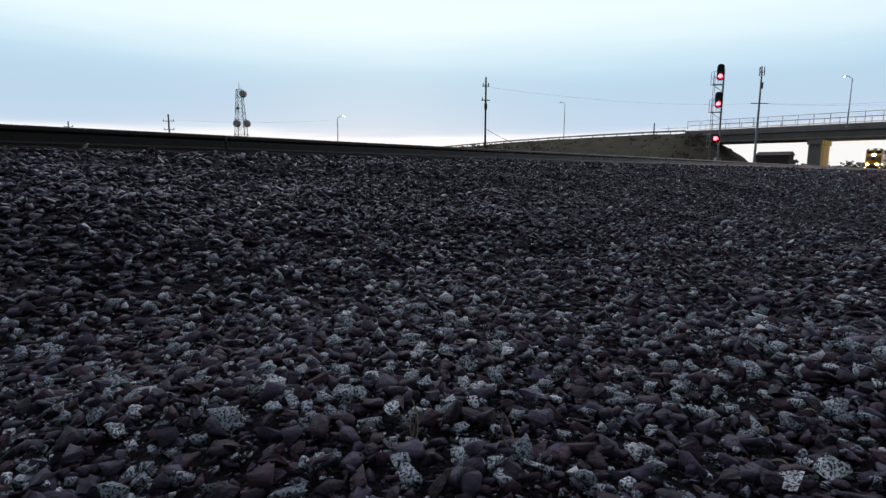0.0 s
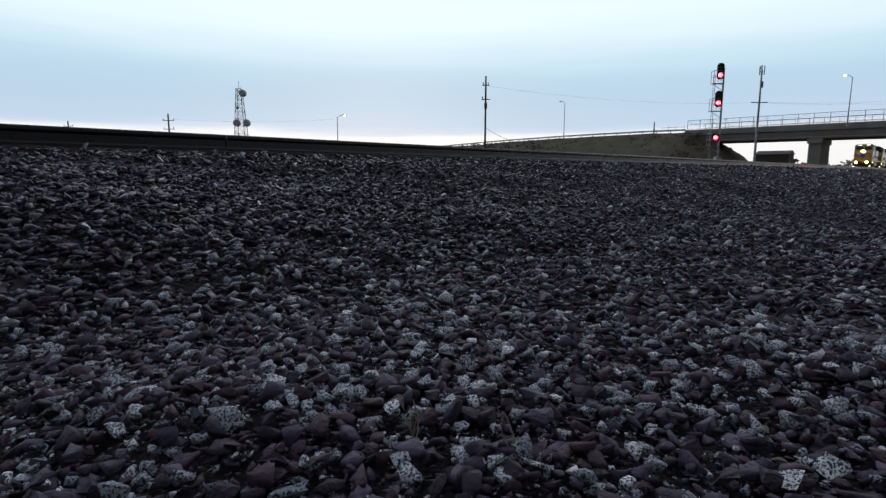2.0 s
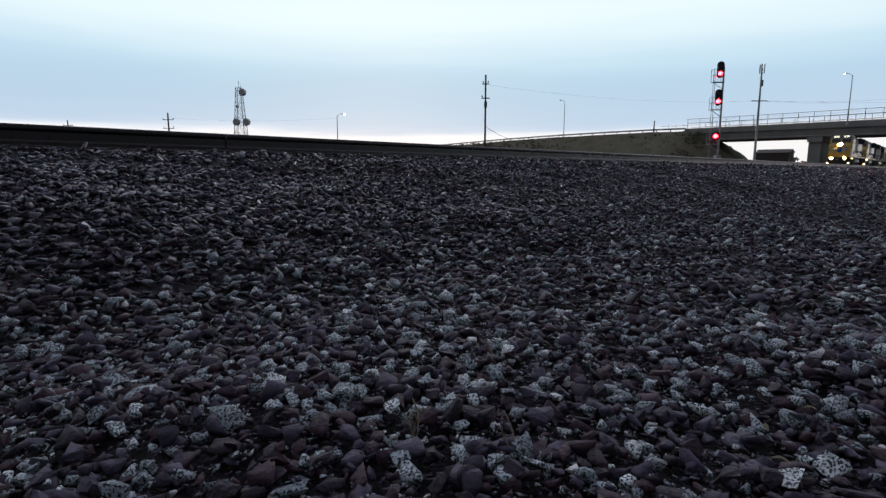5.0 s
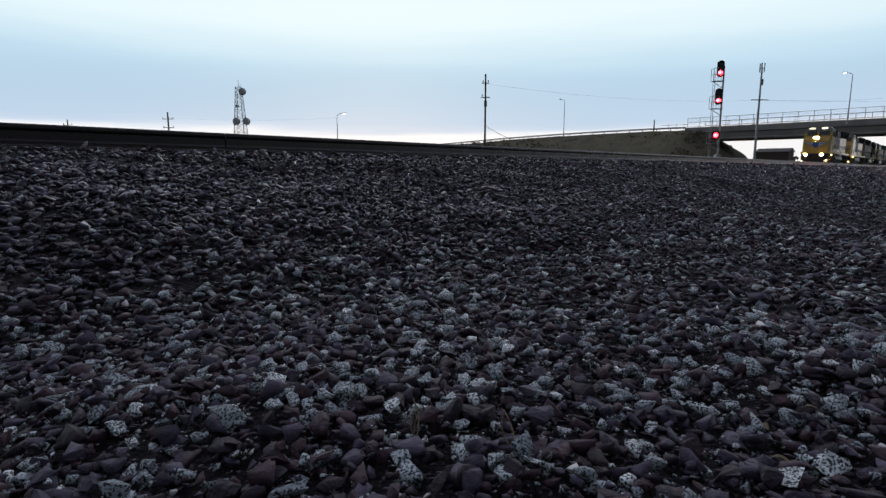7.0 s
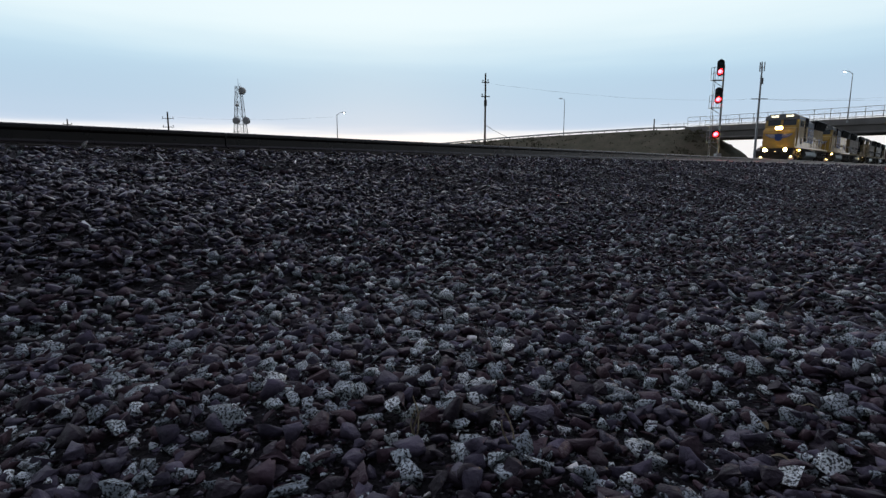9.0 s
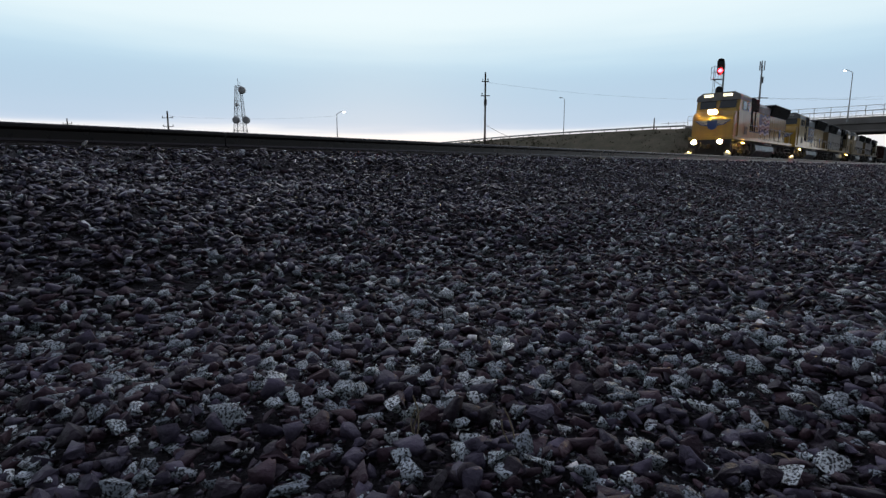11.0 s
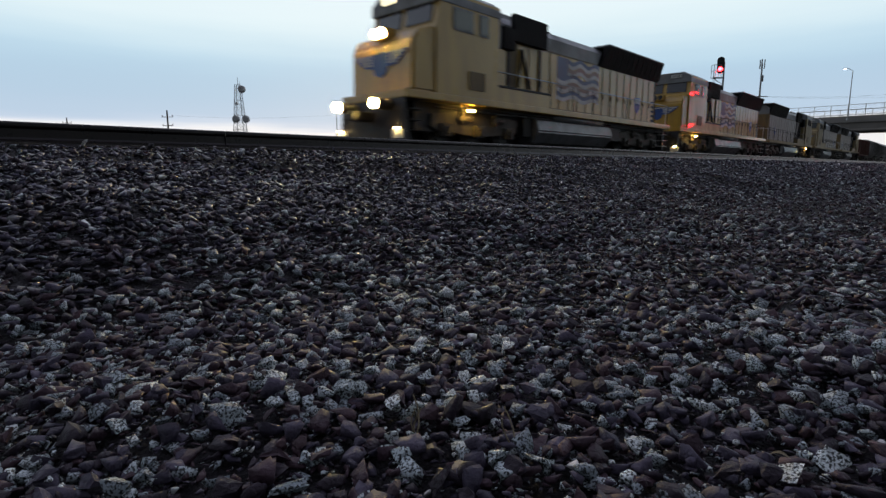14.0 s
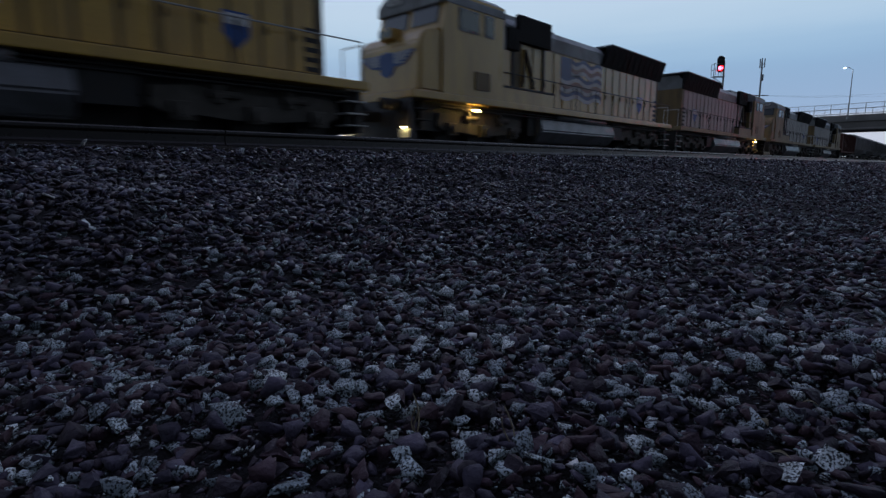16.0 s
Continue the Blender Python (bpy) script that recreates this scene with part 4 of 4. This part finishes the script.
def locomotive(label, lit=False, hood=None, flag=True, paint=None, lamps=True):
    paint = paint or M_YELLOW
    hood = hood or M_YELLOW
    lo = thing("locomotive", label, "locomotive", group="locomotives of the train")
    bm = B()
    box(bm, -10.3, 10.1, -1.58, 1.58, 1.38, 1.62, 0.03)
    part("underframe", bm, paint, lo, "yellow frame sill")
    # long hood
    bm = B()
    w = 1.12
    # hood base painted darker, so the gaps between doors carry shade in their colour
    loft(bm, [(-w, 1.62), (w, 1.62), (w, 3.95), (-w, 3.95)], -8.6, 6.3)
    part("long_hood", bm, M_DARKYELLOW, lo, "tall hood with access doors")
    bm = B()
    loft(bm, [(-w, 3.955), (w, 3.955), (w, 4.45), (w - 0.35, 4.78), (-w + 0.35, 4.78), (-w, 4.45)], -8.55, 6.3)
    part("hood_roof", bm, M_GREY, lo, "grey hood roof")
    # hood doors
    x = -8.3
    while x < 4.4:
        for y in (w, -w):
            bm = B()
            k = math.copysign(1, y)
            box(bm, x, x + 0.66, min(y, y + k * 0.022), max(y, y + k * 0.022), 1.72, 3.88, 0.008)
            door = part("hood_door", bm, hood, lo)
            bm = B()
            box(bm, x + 0.56, x + 0.60, min(y, y + k * 0.05), max(y, y + k * 0.05), 2.45, 2.65)
            part("latch", bm, M_DARK, door)
        x += 0.76
    # radiators, flared
    for y in (1, -1):
        bm = B()
        a = [(-2.0, 3.9), (-2.3, 4.84), (-8.75, 4.84), (-8.75, 3.9)]
        lo_v = [bm.verts.new((xx + (0.25 if j == 0 else 0), y * (w + 0.02), zz)) for j, (xx, zz) in enumerate(a)]
        up_v = [bm.verts.new((xx, y * (w + (0.34 if zz > 4.5 else 0.05)), zz)) for xx, zz in a]
        bm.faces.new(lo_v)
        bm.faces.new(up_v[::-1])
        for j in range(4):
            bm.faces.new((lo_v[j], up_v[j], up_v[(j + 1) % 4], lo_v[(j + 1) % 4]))
        bmesh.ops.recalc_face_normals(bm, faces=bm.faces)
        rad = part("radiator", bm, M_GRILLE, lo, "large black flared radiator screen")
        for k in range(11):
            bm = B()
            xx = -2.7 - k * 0.58
            rod(bm, (xx, y * (w + 0.09), 3.98), (xx, y * (w + 0.33), 4.78), 0.012, seg=5)
            part("frame_bar", bm, M_DARK, rad)
    bm = B()
    box(bm, -8.75, -2.3, -w - 0.33, w + 0.33, 4.82, 4.9, 0.02)
    part("radiator_top", bm, M_GREY, lo)
    for k in range(3):
        bm = B()
        rod(bm, (-3.6 - k * 2.0, 0, 4.89), (-3.6 - k * 2.0, 0, 4.95), 0.75, seg=20)
        part("fan", bm, M_GRILLE, lo, "round roof fan")
    # intake boxes behind the cab
    for y in (1, -1):
        for x0, x1, z0, z1, dd in ((2.75, 4.95, 3.9, 4.86, 0.2), (5.1, 5.85, 3.5, 4.25, 0.35)):
            bm = B()
            box(bm, x0, x1, min(y * w, y * (w + dd)), max(y * w, y * (w + dd)), z0, z1, 0.02)
            g = part("intake_screen", bm, M_GRILLE, lo, "black intake screen")
            for k in range(int((x1 - x0) / 0.22)):
                bm = B()
                xx = x0 + 0.15 + 0.22 * k
                box(bm, xx, xx + 0.03, min(y * (w + dd), y * (w + dd + 0.02)), max(y * (w + dd), y * (w + dd + 0.02)), z0 + 0.06, z1 - 0.06)
                part("slat", bm, M_DARK, g)
    bm = B()
    loft(bm, [(-0.7, 4.7), (0.7, 4.7), (0.62, 5.0), (-0.62, 5.0)], 2.9, 4.9)
    part("brake_hatch", bm, M_GREY, lo)
    bm = B()
    box(bm, 1.0, 1.7, -0.35, 0.35, 4.75, 5.03, 0.06)
    part("exhaust_stack", bm, M_DARK, lo)
    # cab
    bm = B()
    prism(bm, [(5.66, 1.625), (8.8, 1.625), (8.8, 3.6), (8.55, 4.72), (5.66, 4.72)], -1.55, 1.55)
    part("cab", bm, paint, lo, "wide square cab")
    bm = B()
    loft(bm, [(-1.58, 4.38), (1.58, 4.38), (1.54, 4.72), (1.12, 4.98), (-1.12, 4.98), (-1.54, 4.72)], 5.6, 8.76)
    part("cab_roof", bm, M_GREY, lo, "rounded grey cab roof")
    for y in (1.56, -1.56):
        for x0, x1 in ((7.05, 8.05), (6.25, 6.75)):
            k = math.copysign(0.02, y)
            bm = B()
            box(bm, x0, x1, min(y, y + k), max(y, y + k), 3.62, 4.32, 0.01)
            fr = part("side_window", bm, M_GREY, lo, "sliding cab window")
            bm = B()
            box(bm, x0 + 0.06, x1 - 0.06, min(y + k, y + k * 1.4), max(y + k, y + k * 1.4), 3.69, 4.26)
            part("pane", bm, M_GLASS, fr)
        bm = B()
        k = math.copysign(0.03, y)
        box(bm, 6.45, 7.25, min(y, y + k), max(y, y + k), 1.85, 2.45, 0.01)
        part("battery_louver", bm, M_DARKYELLOW, lo, "dark yellow-brown louvered panel")
    for y0, y1 in ((0.12, 1.3), (-1.3, -0.12)):
        bm = B()
        m = Matrix.Translation((8.7, 0, 4.12)) @ Matrix.Rotation(radians(-12.6), 4, "Y")
        box(bm, -0.01, 0.03, y0, y1, -0.34, 0.34, 0.01, m=m)
        part("windshield", bm, M_GLASS, lo, "dark cab windshield")
    # nose
    bm = B()
    prism(bm, [(8.75, 1.625), (9.76, 1.625), (9.72, 3.1), (9.5, 3.42), (8.75, 3.62)], -1.48, 1.48)
    bmesh.ops.bevel(bm, geom=list(bm.edges), offset=0.07, segments=2, affect="EDGES")
    part("nose", bm, paint, lo, "blunt painted nose")
    bm = B()
    wing_plate(bm, 9.735, 9.775)
    em = part("wing_emblem", bm, M_BLUE, lo, "blue winged emblem on the nose")
    for k in range(4):
        for sgn in (1, -1):
            bm = B()
            box(bm, 9.775, 9.783, min(sgn * 0.36, sgn * (1.18 - 0.13 * k)), max(sgn * 0.36, sgn * (1.18 - 0.13 * k)), 2.775 - 0.085 * k, 2.82 - 0.085 * k)
            part("feather_bar", bm, M_WHITE, em)
    # headlamps on the nose top, number boards, ditch lamps
    bm = B()
    box(bm, 9.35, 9.82, -0.33, 0.33, 3.27, 3.62, 0.06)
    hl = part("headlamp_housing", bm, paint, lo)
    for y in (0.16, -0.16):
        bm = B()
        rod(bm, (9.80, y, 3.45), (9.832, y, 3.45), 0.14, seg=16)
        part("headlamp", bm, M_HEADLAMP if lit else M_GLASS, hl, "bright warm headlamp" if lit else "unlit headlamp")
    for y in (0.68, -0.68):
        bm = B()
        box(bm, 8.50, 8.78, y - 0.36, y + 0.36, 4.62, 4.9, 0.02)
        nb = part("number_board_box", bm, M_DARK, lo)
        bm = B()
        box(bm, 8.78, 8.79, y - 0.32, y + 0.32, 4.66, 4.86)
        part("number_board", bm, M_BOARD if lit else M_WHITE, nb, "lit number board" if lit else "white number board")
        bm = B()
        for k in range(4):
            box(bm, 8.79, 8.795, y - 0.22 + 0.12 * k, y - 0.16 + 0.12 * k, 4.70, 4.82)
        part("digit_bar", bm, M_DARK, nb)
    for y in (0.9, -0.9):
        bm = B()
        rod(bm, (10.1, y, 1.19), (10.8, y, 1.19), 0.17, seg=14)
        dl = part("ditch_lamp_can", bm, M_DARK, lo)
        bm = B()
        rod(bm, (10.8, y, 1.19), (10.806, y, 1.19), 0.15, seg=16)
        part("ditch_lamp", bm, M_DITCH if lit else M_GLASS, dl, "bright warm ditch lamp" if lit else "unlit ditch lamp")
    # plow, coupler, steps at both ends
    bm = B()
    prism(bm, [(9.9, 0.15), (10.27, 0.15), (10.2, 1.0), (10.1, 1.378)], -1.5, 1.5)
    part("snow_plow", bm, M_DARK, lo, "black pilot plow")
    for e in (1, -1):
        for y in (1.4, -1.4):
            if e > 0:
                bm = B()
                xx = 10.28
                box(bm, min(xx, xx + e * 0.02), max(xx, xx + e * 0.02), y - 0.27, y + 0.2, 0.18, 0.44, 0.005)
                pl = part("corner_plate", bm, M_WHITE, lo, "white painted plate at the foot of the steps")
                bm = B()
                box(bm, min(xx + e * 0.05, xx + e * 0.1), max(xx + e * 0.05, xx + e * 0.1), y - 0.06, y + 0.06, 0.46, 0.50)
                part("step_lamp", bm, M_STEPLAMP if lamps else M_GLASS, pl, "small lit step lamp" if lamps else "")
            bm = B()
            for z in (0.42, 0.74, 1.06, 1.36):
                box(bm, (9.6 if e > 0 else -9.89) - 0.32, (9.6 if e > 0 else -9.89) + 0.32, math.copysign(1.2, y) - 0.24, math.copysign(1.2, y) + 0.3, z, z + 0.03)
            part("steps", bm, M_WHITE if e < 0 else M_DARK, lo, "corner steps")
    for e in (1, -1):
        bm = B()
        box(bm, min(e * 9.6, e * 11.0), max(e * 9.6, e * 11.0), -0.14, 0.14, 0.72, 1.02, 0.05)
        part("coupler", bm, M_DARK, lo)
    # hanging hoses
    for e in (1, -1):
        for y in (-0.9, -0.6, 0.6, 0.9):
            bm = B()
            rod(bm, ((10.2 if e > 0 else -9.7), y, 1.2), ((10.6 if e > 0 else -10.2), y, 0.5), 0.03, seg=6)
            part("hose", bm, M_DARK, lo)
    bm = B()
    box(bm, -9.5, 10.0, -0.5, 0.5, 0.22, 1.375)
    for x0, x1, y0, y1, z0 in ((3.55, 4.1, -1.2, 1.2, 0.5), (-4.0, -2.95, -1.3, 1.3, 0.55), (-9.4, -9.2, -1.2, 1.2, 0.45), (9.0, 9.9, -1.1, 1.1, 0.45),
                               (4.1, 9.0, -0.98, 0.98, 0.85), (-9.2, -4.1, -0.98, 0.98, 0.85)):
        box(bm, x0, x1, y0, y1, z0, 1.374)
    for y in (-1.33, 1.33):
        for z in (1.2, 1.3):
            rod(bm, (-9.2, y, z), (9.2, y, z), 0.03, seg=6)
    part("underfloor_equipment", bm, M_DARK, lo, "dark pipes and equipment under the frame")
    bm = B()
    prism(bm, [(-9.45, 0.25), (-9.72, 0.25), (-9.66, 1.38), (-9.45, 1.38)], -1.3, 1.3)
    part("rear_pilot", bm, M_DARK, lo, "black rear pilot sheet")
    # fuel tank and reservoir
    bm = B()
    loft(bm, [(-1.5, 0.70), (-1.15, 0.26), (1.15, 0.26), (1.5, 0.70), (1.34, 1.18), (1.2, 1.28), (-1.2, 1.28), (-1.34, 1.18)], -2.9, 3.5)
    bmesh.ops.bevel(bm, geom=list(bm.edges), offset=0.05, segments=2, affect="EDGES")
    part("fuel_tank", bm, M_TANK, lo, "grey fuel tank slung under the frame")
    for y in (1.3, -1.3):
        bm = B()
        rod(bm, (-2.0, y, 1.30), (2.2, y, 1.30), 0.15, seg=14)
        part("air_reservoir", bm, M_TANK, lo, "grey air reservoir", True)
    truck(lo, 6.9)
    truck(lo, -6.55)
    # truck lamp
    for y in (1.52, -1.52):
        bm = B()
        box(bm, 7.52, 7.75, y - 0.05, y + 0.05, 1.15, 1.22, 0.02)
        part("truck_lamp", bm, M_TRUCKLAMP if lamps else M_GLASS, lo, "lit lamp over the truck" if lamps else "")
    # handrails
    for y in (1.46, -1.46):
        bm = B()
        rod(bm, (-9.6, y, 2.65), (6.2, y, 2.65), 0.02, seg=6)
        part("handrail", bm, M_DARK if not lit else M_STEEL, lo)
        x = -9.6
        while x < 6.2:
            bm = B()
            rod(bm, (x, y, 1.6), (x, y, 2.65), 0.018, seg=5)
            part("stanchion", bm, M_DARK, lo)
            x += 1.75
    for x in (10.0, -9.65):
        for y in (0.5, -0.5):
            bm = B()
            y2 = y * 2.7
            rod(bm, (x, y, 1.6), (x, y, 2.6), 0.02, seg=5)
            rod(bm, (x, y2, 1.6), (x, y2, 2.6), 0.02, seg=5)
            rod(bm, (x, y, 2.6), (x, y2, 2.6), 0.02, seg=5)
            if x < 0:
                part("end_rail", bm, M_WHITE, lo, "white end handrail")
            else:
                bm.free()
    # walkway box is added; its dark top strip paints in a handrail shadow
    for y in (1.14, -1.14):
        k = math.copysign(0.34, y)
        bm = B()
        box(bm, 2.7, 6.15, min(y, y + k), max(y, y + k), 1.625, 2.12, 0.02)
        locker = part("walkway_locker", bm, paint, lo, "low added box on the walkway under the dark strip")
        bm = B()
        box(bm, 2.65, 6.18, min(y, y + k * 1.06), max(y, y + k * 1.06), 2.122, 2.2, 0.01)
        part("lid", bm, M_DARK, locker, "dark strip painted as the handrail's shadow line")
    # flag on the hood side
    if flag:
        for y in (w + 0.024, -w - 0.024):
            bm = B()
            k = math.copysign(0.004, y)
            box(bm, 0.85, 1.7, min(y, y + k), max(y, y + k), 3.05, 3.85)
            fl = part("flag_field", bm, M_FLAGBLUE, lo, "blue field of a painted flag")
            for i in range(5):
                x1 = 1.7 if i < 3 else 0.82
                bm = B()
                wave_strip(bm, -1.9, x1, 2.15 + 0.34 * i, 0.16, y + k, 0.09)
                part("flag_stripe", bm, M_FLAGWHITE, fl, "wavy white flag stripe")
                bm = B()
                wave_strip(bm, -1.9, x1, 2.31 + 0.34 * i, 0.16, y + k, 0.09)
                part("flag_stripe", bm, M_FLAGRED if i % 2 else M_FLAGBLUE, fl, "wavy coloured flag stripe")
    for y in (w + 0.03, -w - 0.03):
        k = math.copysign(0.006, y)
        bm = B()
        prism(bm, [(-6.55, 2.85), (-6.55, 2.35), (-6.22, 2.0), (-5.9, 2.35), (-5.9, 2.85)], min(y, y + k), max(y, y + k))
        shield = part("shield_emblem", bm, M_BLUE, lo, "blue and white shield painted on the hood")
        bm = B()
        box(bm, -6.5, -5.95, min(y + k, y + k * 1.6), max(y + k, y + k * 1.6), 2.55, 2.8)
        part("shield_band", bm, M_WHITE, shield)
        for i in range(5):
            bm = B()
            box(bm, -8.45, -8.0, min(y, y + k), max(y, y + k), 1.75 + 0.24 * i, 1.87 + 0.24 * i)
            part("ladder_rung", bm, M_DARK, lo, "dark ladder rung")
    # brake gear on the hood side behind the cab; dark strips added as gaps
    for y in (w + 0.03, -w - 0.03):
        k = math.copysign(0.05, y)
        for x0, x1, z0, z1 in ((5.05, 5.2, 2.2, 3.5), (3.0, 3.14, 2.2, 3.85)):
            bm = B()
            box(bm, x0, x1, min(y, y + k), max(y, y + k), z0, z1, 0.01)
            part("sand_pipe", bm, M_DARK, lo, "dark upright strip added for a gap in the hood side")
        bm = B()
        rod(bm, (4.35, y + k, 3.7), (3.75, y + k, 2.3), 0.05, seg=6)
        rod(bm, (4.35, y + k, 3.7), (4.5, y + k, 2.3), 0.04, seg=6)
        part("brake_lever", bm, M_DARK, lo, "dark slanted brake lever")
        bm = B()
        k = math.copysign(0.26, y)
        box(bm, 5.6, 6.2, min(y, y + k), max(y, y + k), 1.64, 3.45, 0.02)
        part("hood_locker", bm, paint, lo, "painted locker behind the cab")
        bm = B()
        box(bm, 5.88, 6.2, min(y, y + k), max(y, y + k), 3.455, 4.4, 0.02)
        part("filter_panel", bm, M_GREY, lo, "grey filter panel behind the cab")
    # what stands on the platform behind the cab is set back as one
    for ob in lo.children_recursive:
        if ob.name.split(".")[0] not in FRONT_PARTS:
            if ob.name.startswith("wheelset"):
                ob.location.x -= SET_BACK
            else:
                ob.data.transform(Matrix.Translation((-SET_BACK, 0, 0)))
    return lo


def freight_car(kind):
    L, red = 16.5, kind == "gondola"
    fc = thing("freight_car", "oxide red high-sided freight car" if red else "dusty grey covered hopper car", "freight car", group="freight cars of the train")
    mat = M_RUST if red else M_HOPPER
    bm = B()
    if red:
        loft(bm, [(-1.45, 1.1), (1.45, 1.1), (1.48, 3.9), (-1.48, 3.9)], -7.6, 7.6)
    else:
        loft(bm, [(-0.7, 0.9), (0.7, 0.9), (1.5, 1.9), (1.5, 3.9), (0.9, 4.4), (-0.9, 4.4), (-1.5, 3.9), (-1.5, 1.9)], -6.9, 6.9)
    body = part("body", bm, mat, fc)
    for k in range(11):
        for y in (1, -1):
            bm = B()
            x = -6.6 + 1.32 * k
            box(bm, x - 0.06, x + 0.06, min(y * 1.48, y * 1.58), max(y * 1.48, y * 1.58), 1.3 if red else 1.9, 3.85)
            part("side_post", bm, mat, body)
    bm = B()
    box(bm, -7.8, 7.8, -0.3, 0.3, 0.85, 1.15)
    for e in (1, -1):
        box(bm, min(e * 7.6, e * 8.2), max(e * 7.6, e * 8.2), -0.12, 0.12, 0.75, 1.0)
        box(bm, min(e * 7.2, e * 7.6), max(e * 7.2, e * 7.6), -1.4, 1.4, 1.05, 1.25)
    part("centre_sill", bm, M_DARK, fc)
    bm = B()
    box(bm, -6.5, 6.5, -0.4, 0.4, 4.4 if not red else 3.9, 4.47 if not red else 3.96)
    part("roof_walk", bm, M_DARK, fc)
    for x in (-5.8, 5.8):
        bm = B()
        for y in (1.0, -1.0):
            prism(bm, [(x - 1.1, 0.42), (x + 1.1, 0.42), (x + 1.0, 0.75), (x + 0.4, 0.85), (x - 0.4, 0.85), (x - 1.0, 0.75)], y - 0.1, y + 0.1)
        tk = part("truck", bm, M_DARK, fc)
        for dx in (-0.89, 0.89):
            bm = B()
            for y in (0.75, -0.75):
                rod(bm, (0, y - 0.06, 0), (0, y + 0.06, 0), 0.46, seg=20)
            rod(bm, (0, -0.75, 0), (0, 0.75, 0), 0.08)
            ws = part("wheelset", bm, M_DARK, tk)
            ws.location = (x + dx, 0, 0.46)
    return fc


lead = locomotive("yellow diesel locomotive with blazing headlamps leading the train", lit=True)
second = locomotive("yellow diesel locomotive with grey roof and unlit headlamps")
third = locomotive("faded diesel locomotive with pale grey hood doors, running backwards", hood=M_HOODGREY, flag=False, paint=M_DULL)
fourth = locomotive("faded grey-yellow diesel locomotive in the middle of the train", hood=M_HOODGREY, flag=False, paint=M_DULL, lamps=False)
fifth = copy_thing(fourth, Matrix.Identity(4))
tagged(fifth, "faded diesel locomotive running backwards, last of the engines")
cars = [freight_car("gondola"), freight_car("hopper")]
while len(cars) < 9:
    cars.append(copy_thing(cars[1], Matrix.Identity(4)))


def front_s(t):
    """Where the lead engine's pilot is along the track."""
    return 10.52 - 10.882 * (t - 14)


def motions():
    times = [0, 2, 4, 6, 8, 10, 12, 13, 14, 15, 16]
    heading = math.pi
    offset = 10.5
    for i, (ob, back) in enumerate(((lead, 0), (second, 0), (third, 1), (fourth, 0), (fifth, 1))):
        walk(ob, [(t, frame_sq(front_s(t) + offset + i * LOCO, Q_FAR, RAIL_FAR, heading + (math.pi if back else 0))) for t in times])
    end = 5 * LOCO
    for i, ob in enumerate(cars):
        walk(ob, [(t, frame_sq(front_s(t) + end + 8.2 + i * 16.5, Q_FAR, RAIL_FAR, heading)) for t in times])
    # the wheels of the engines roll
    for ob in [lead, second, third, fourth, fifth]:
        way = -1 if ob in (third, fifth) else 1
        for ws in [o for o in ob.children_recursive if o.name.startswith("wheelset")]:
            base = ws.location.copy()
            rate = way * 10.882 / base.z
            n = int(16 / (radians(85) / abs(rate))) + 1
            walk(ws, [(16 * k / n, Matrix.Translation(base) @ Matrix.Rotation(rate * 16 * k / n, 4, "Y")) for k in range(n + 1)])


motions()
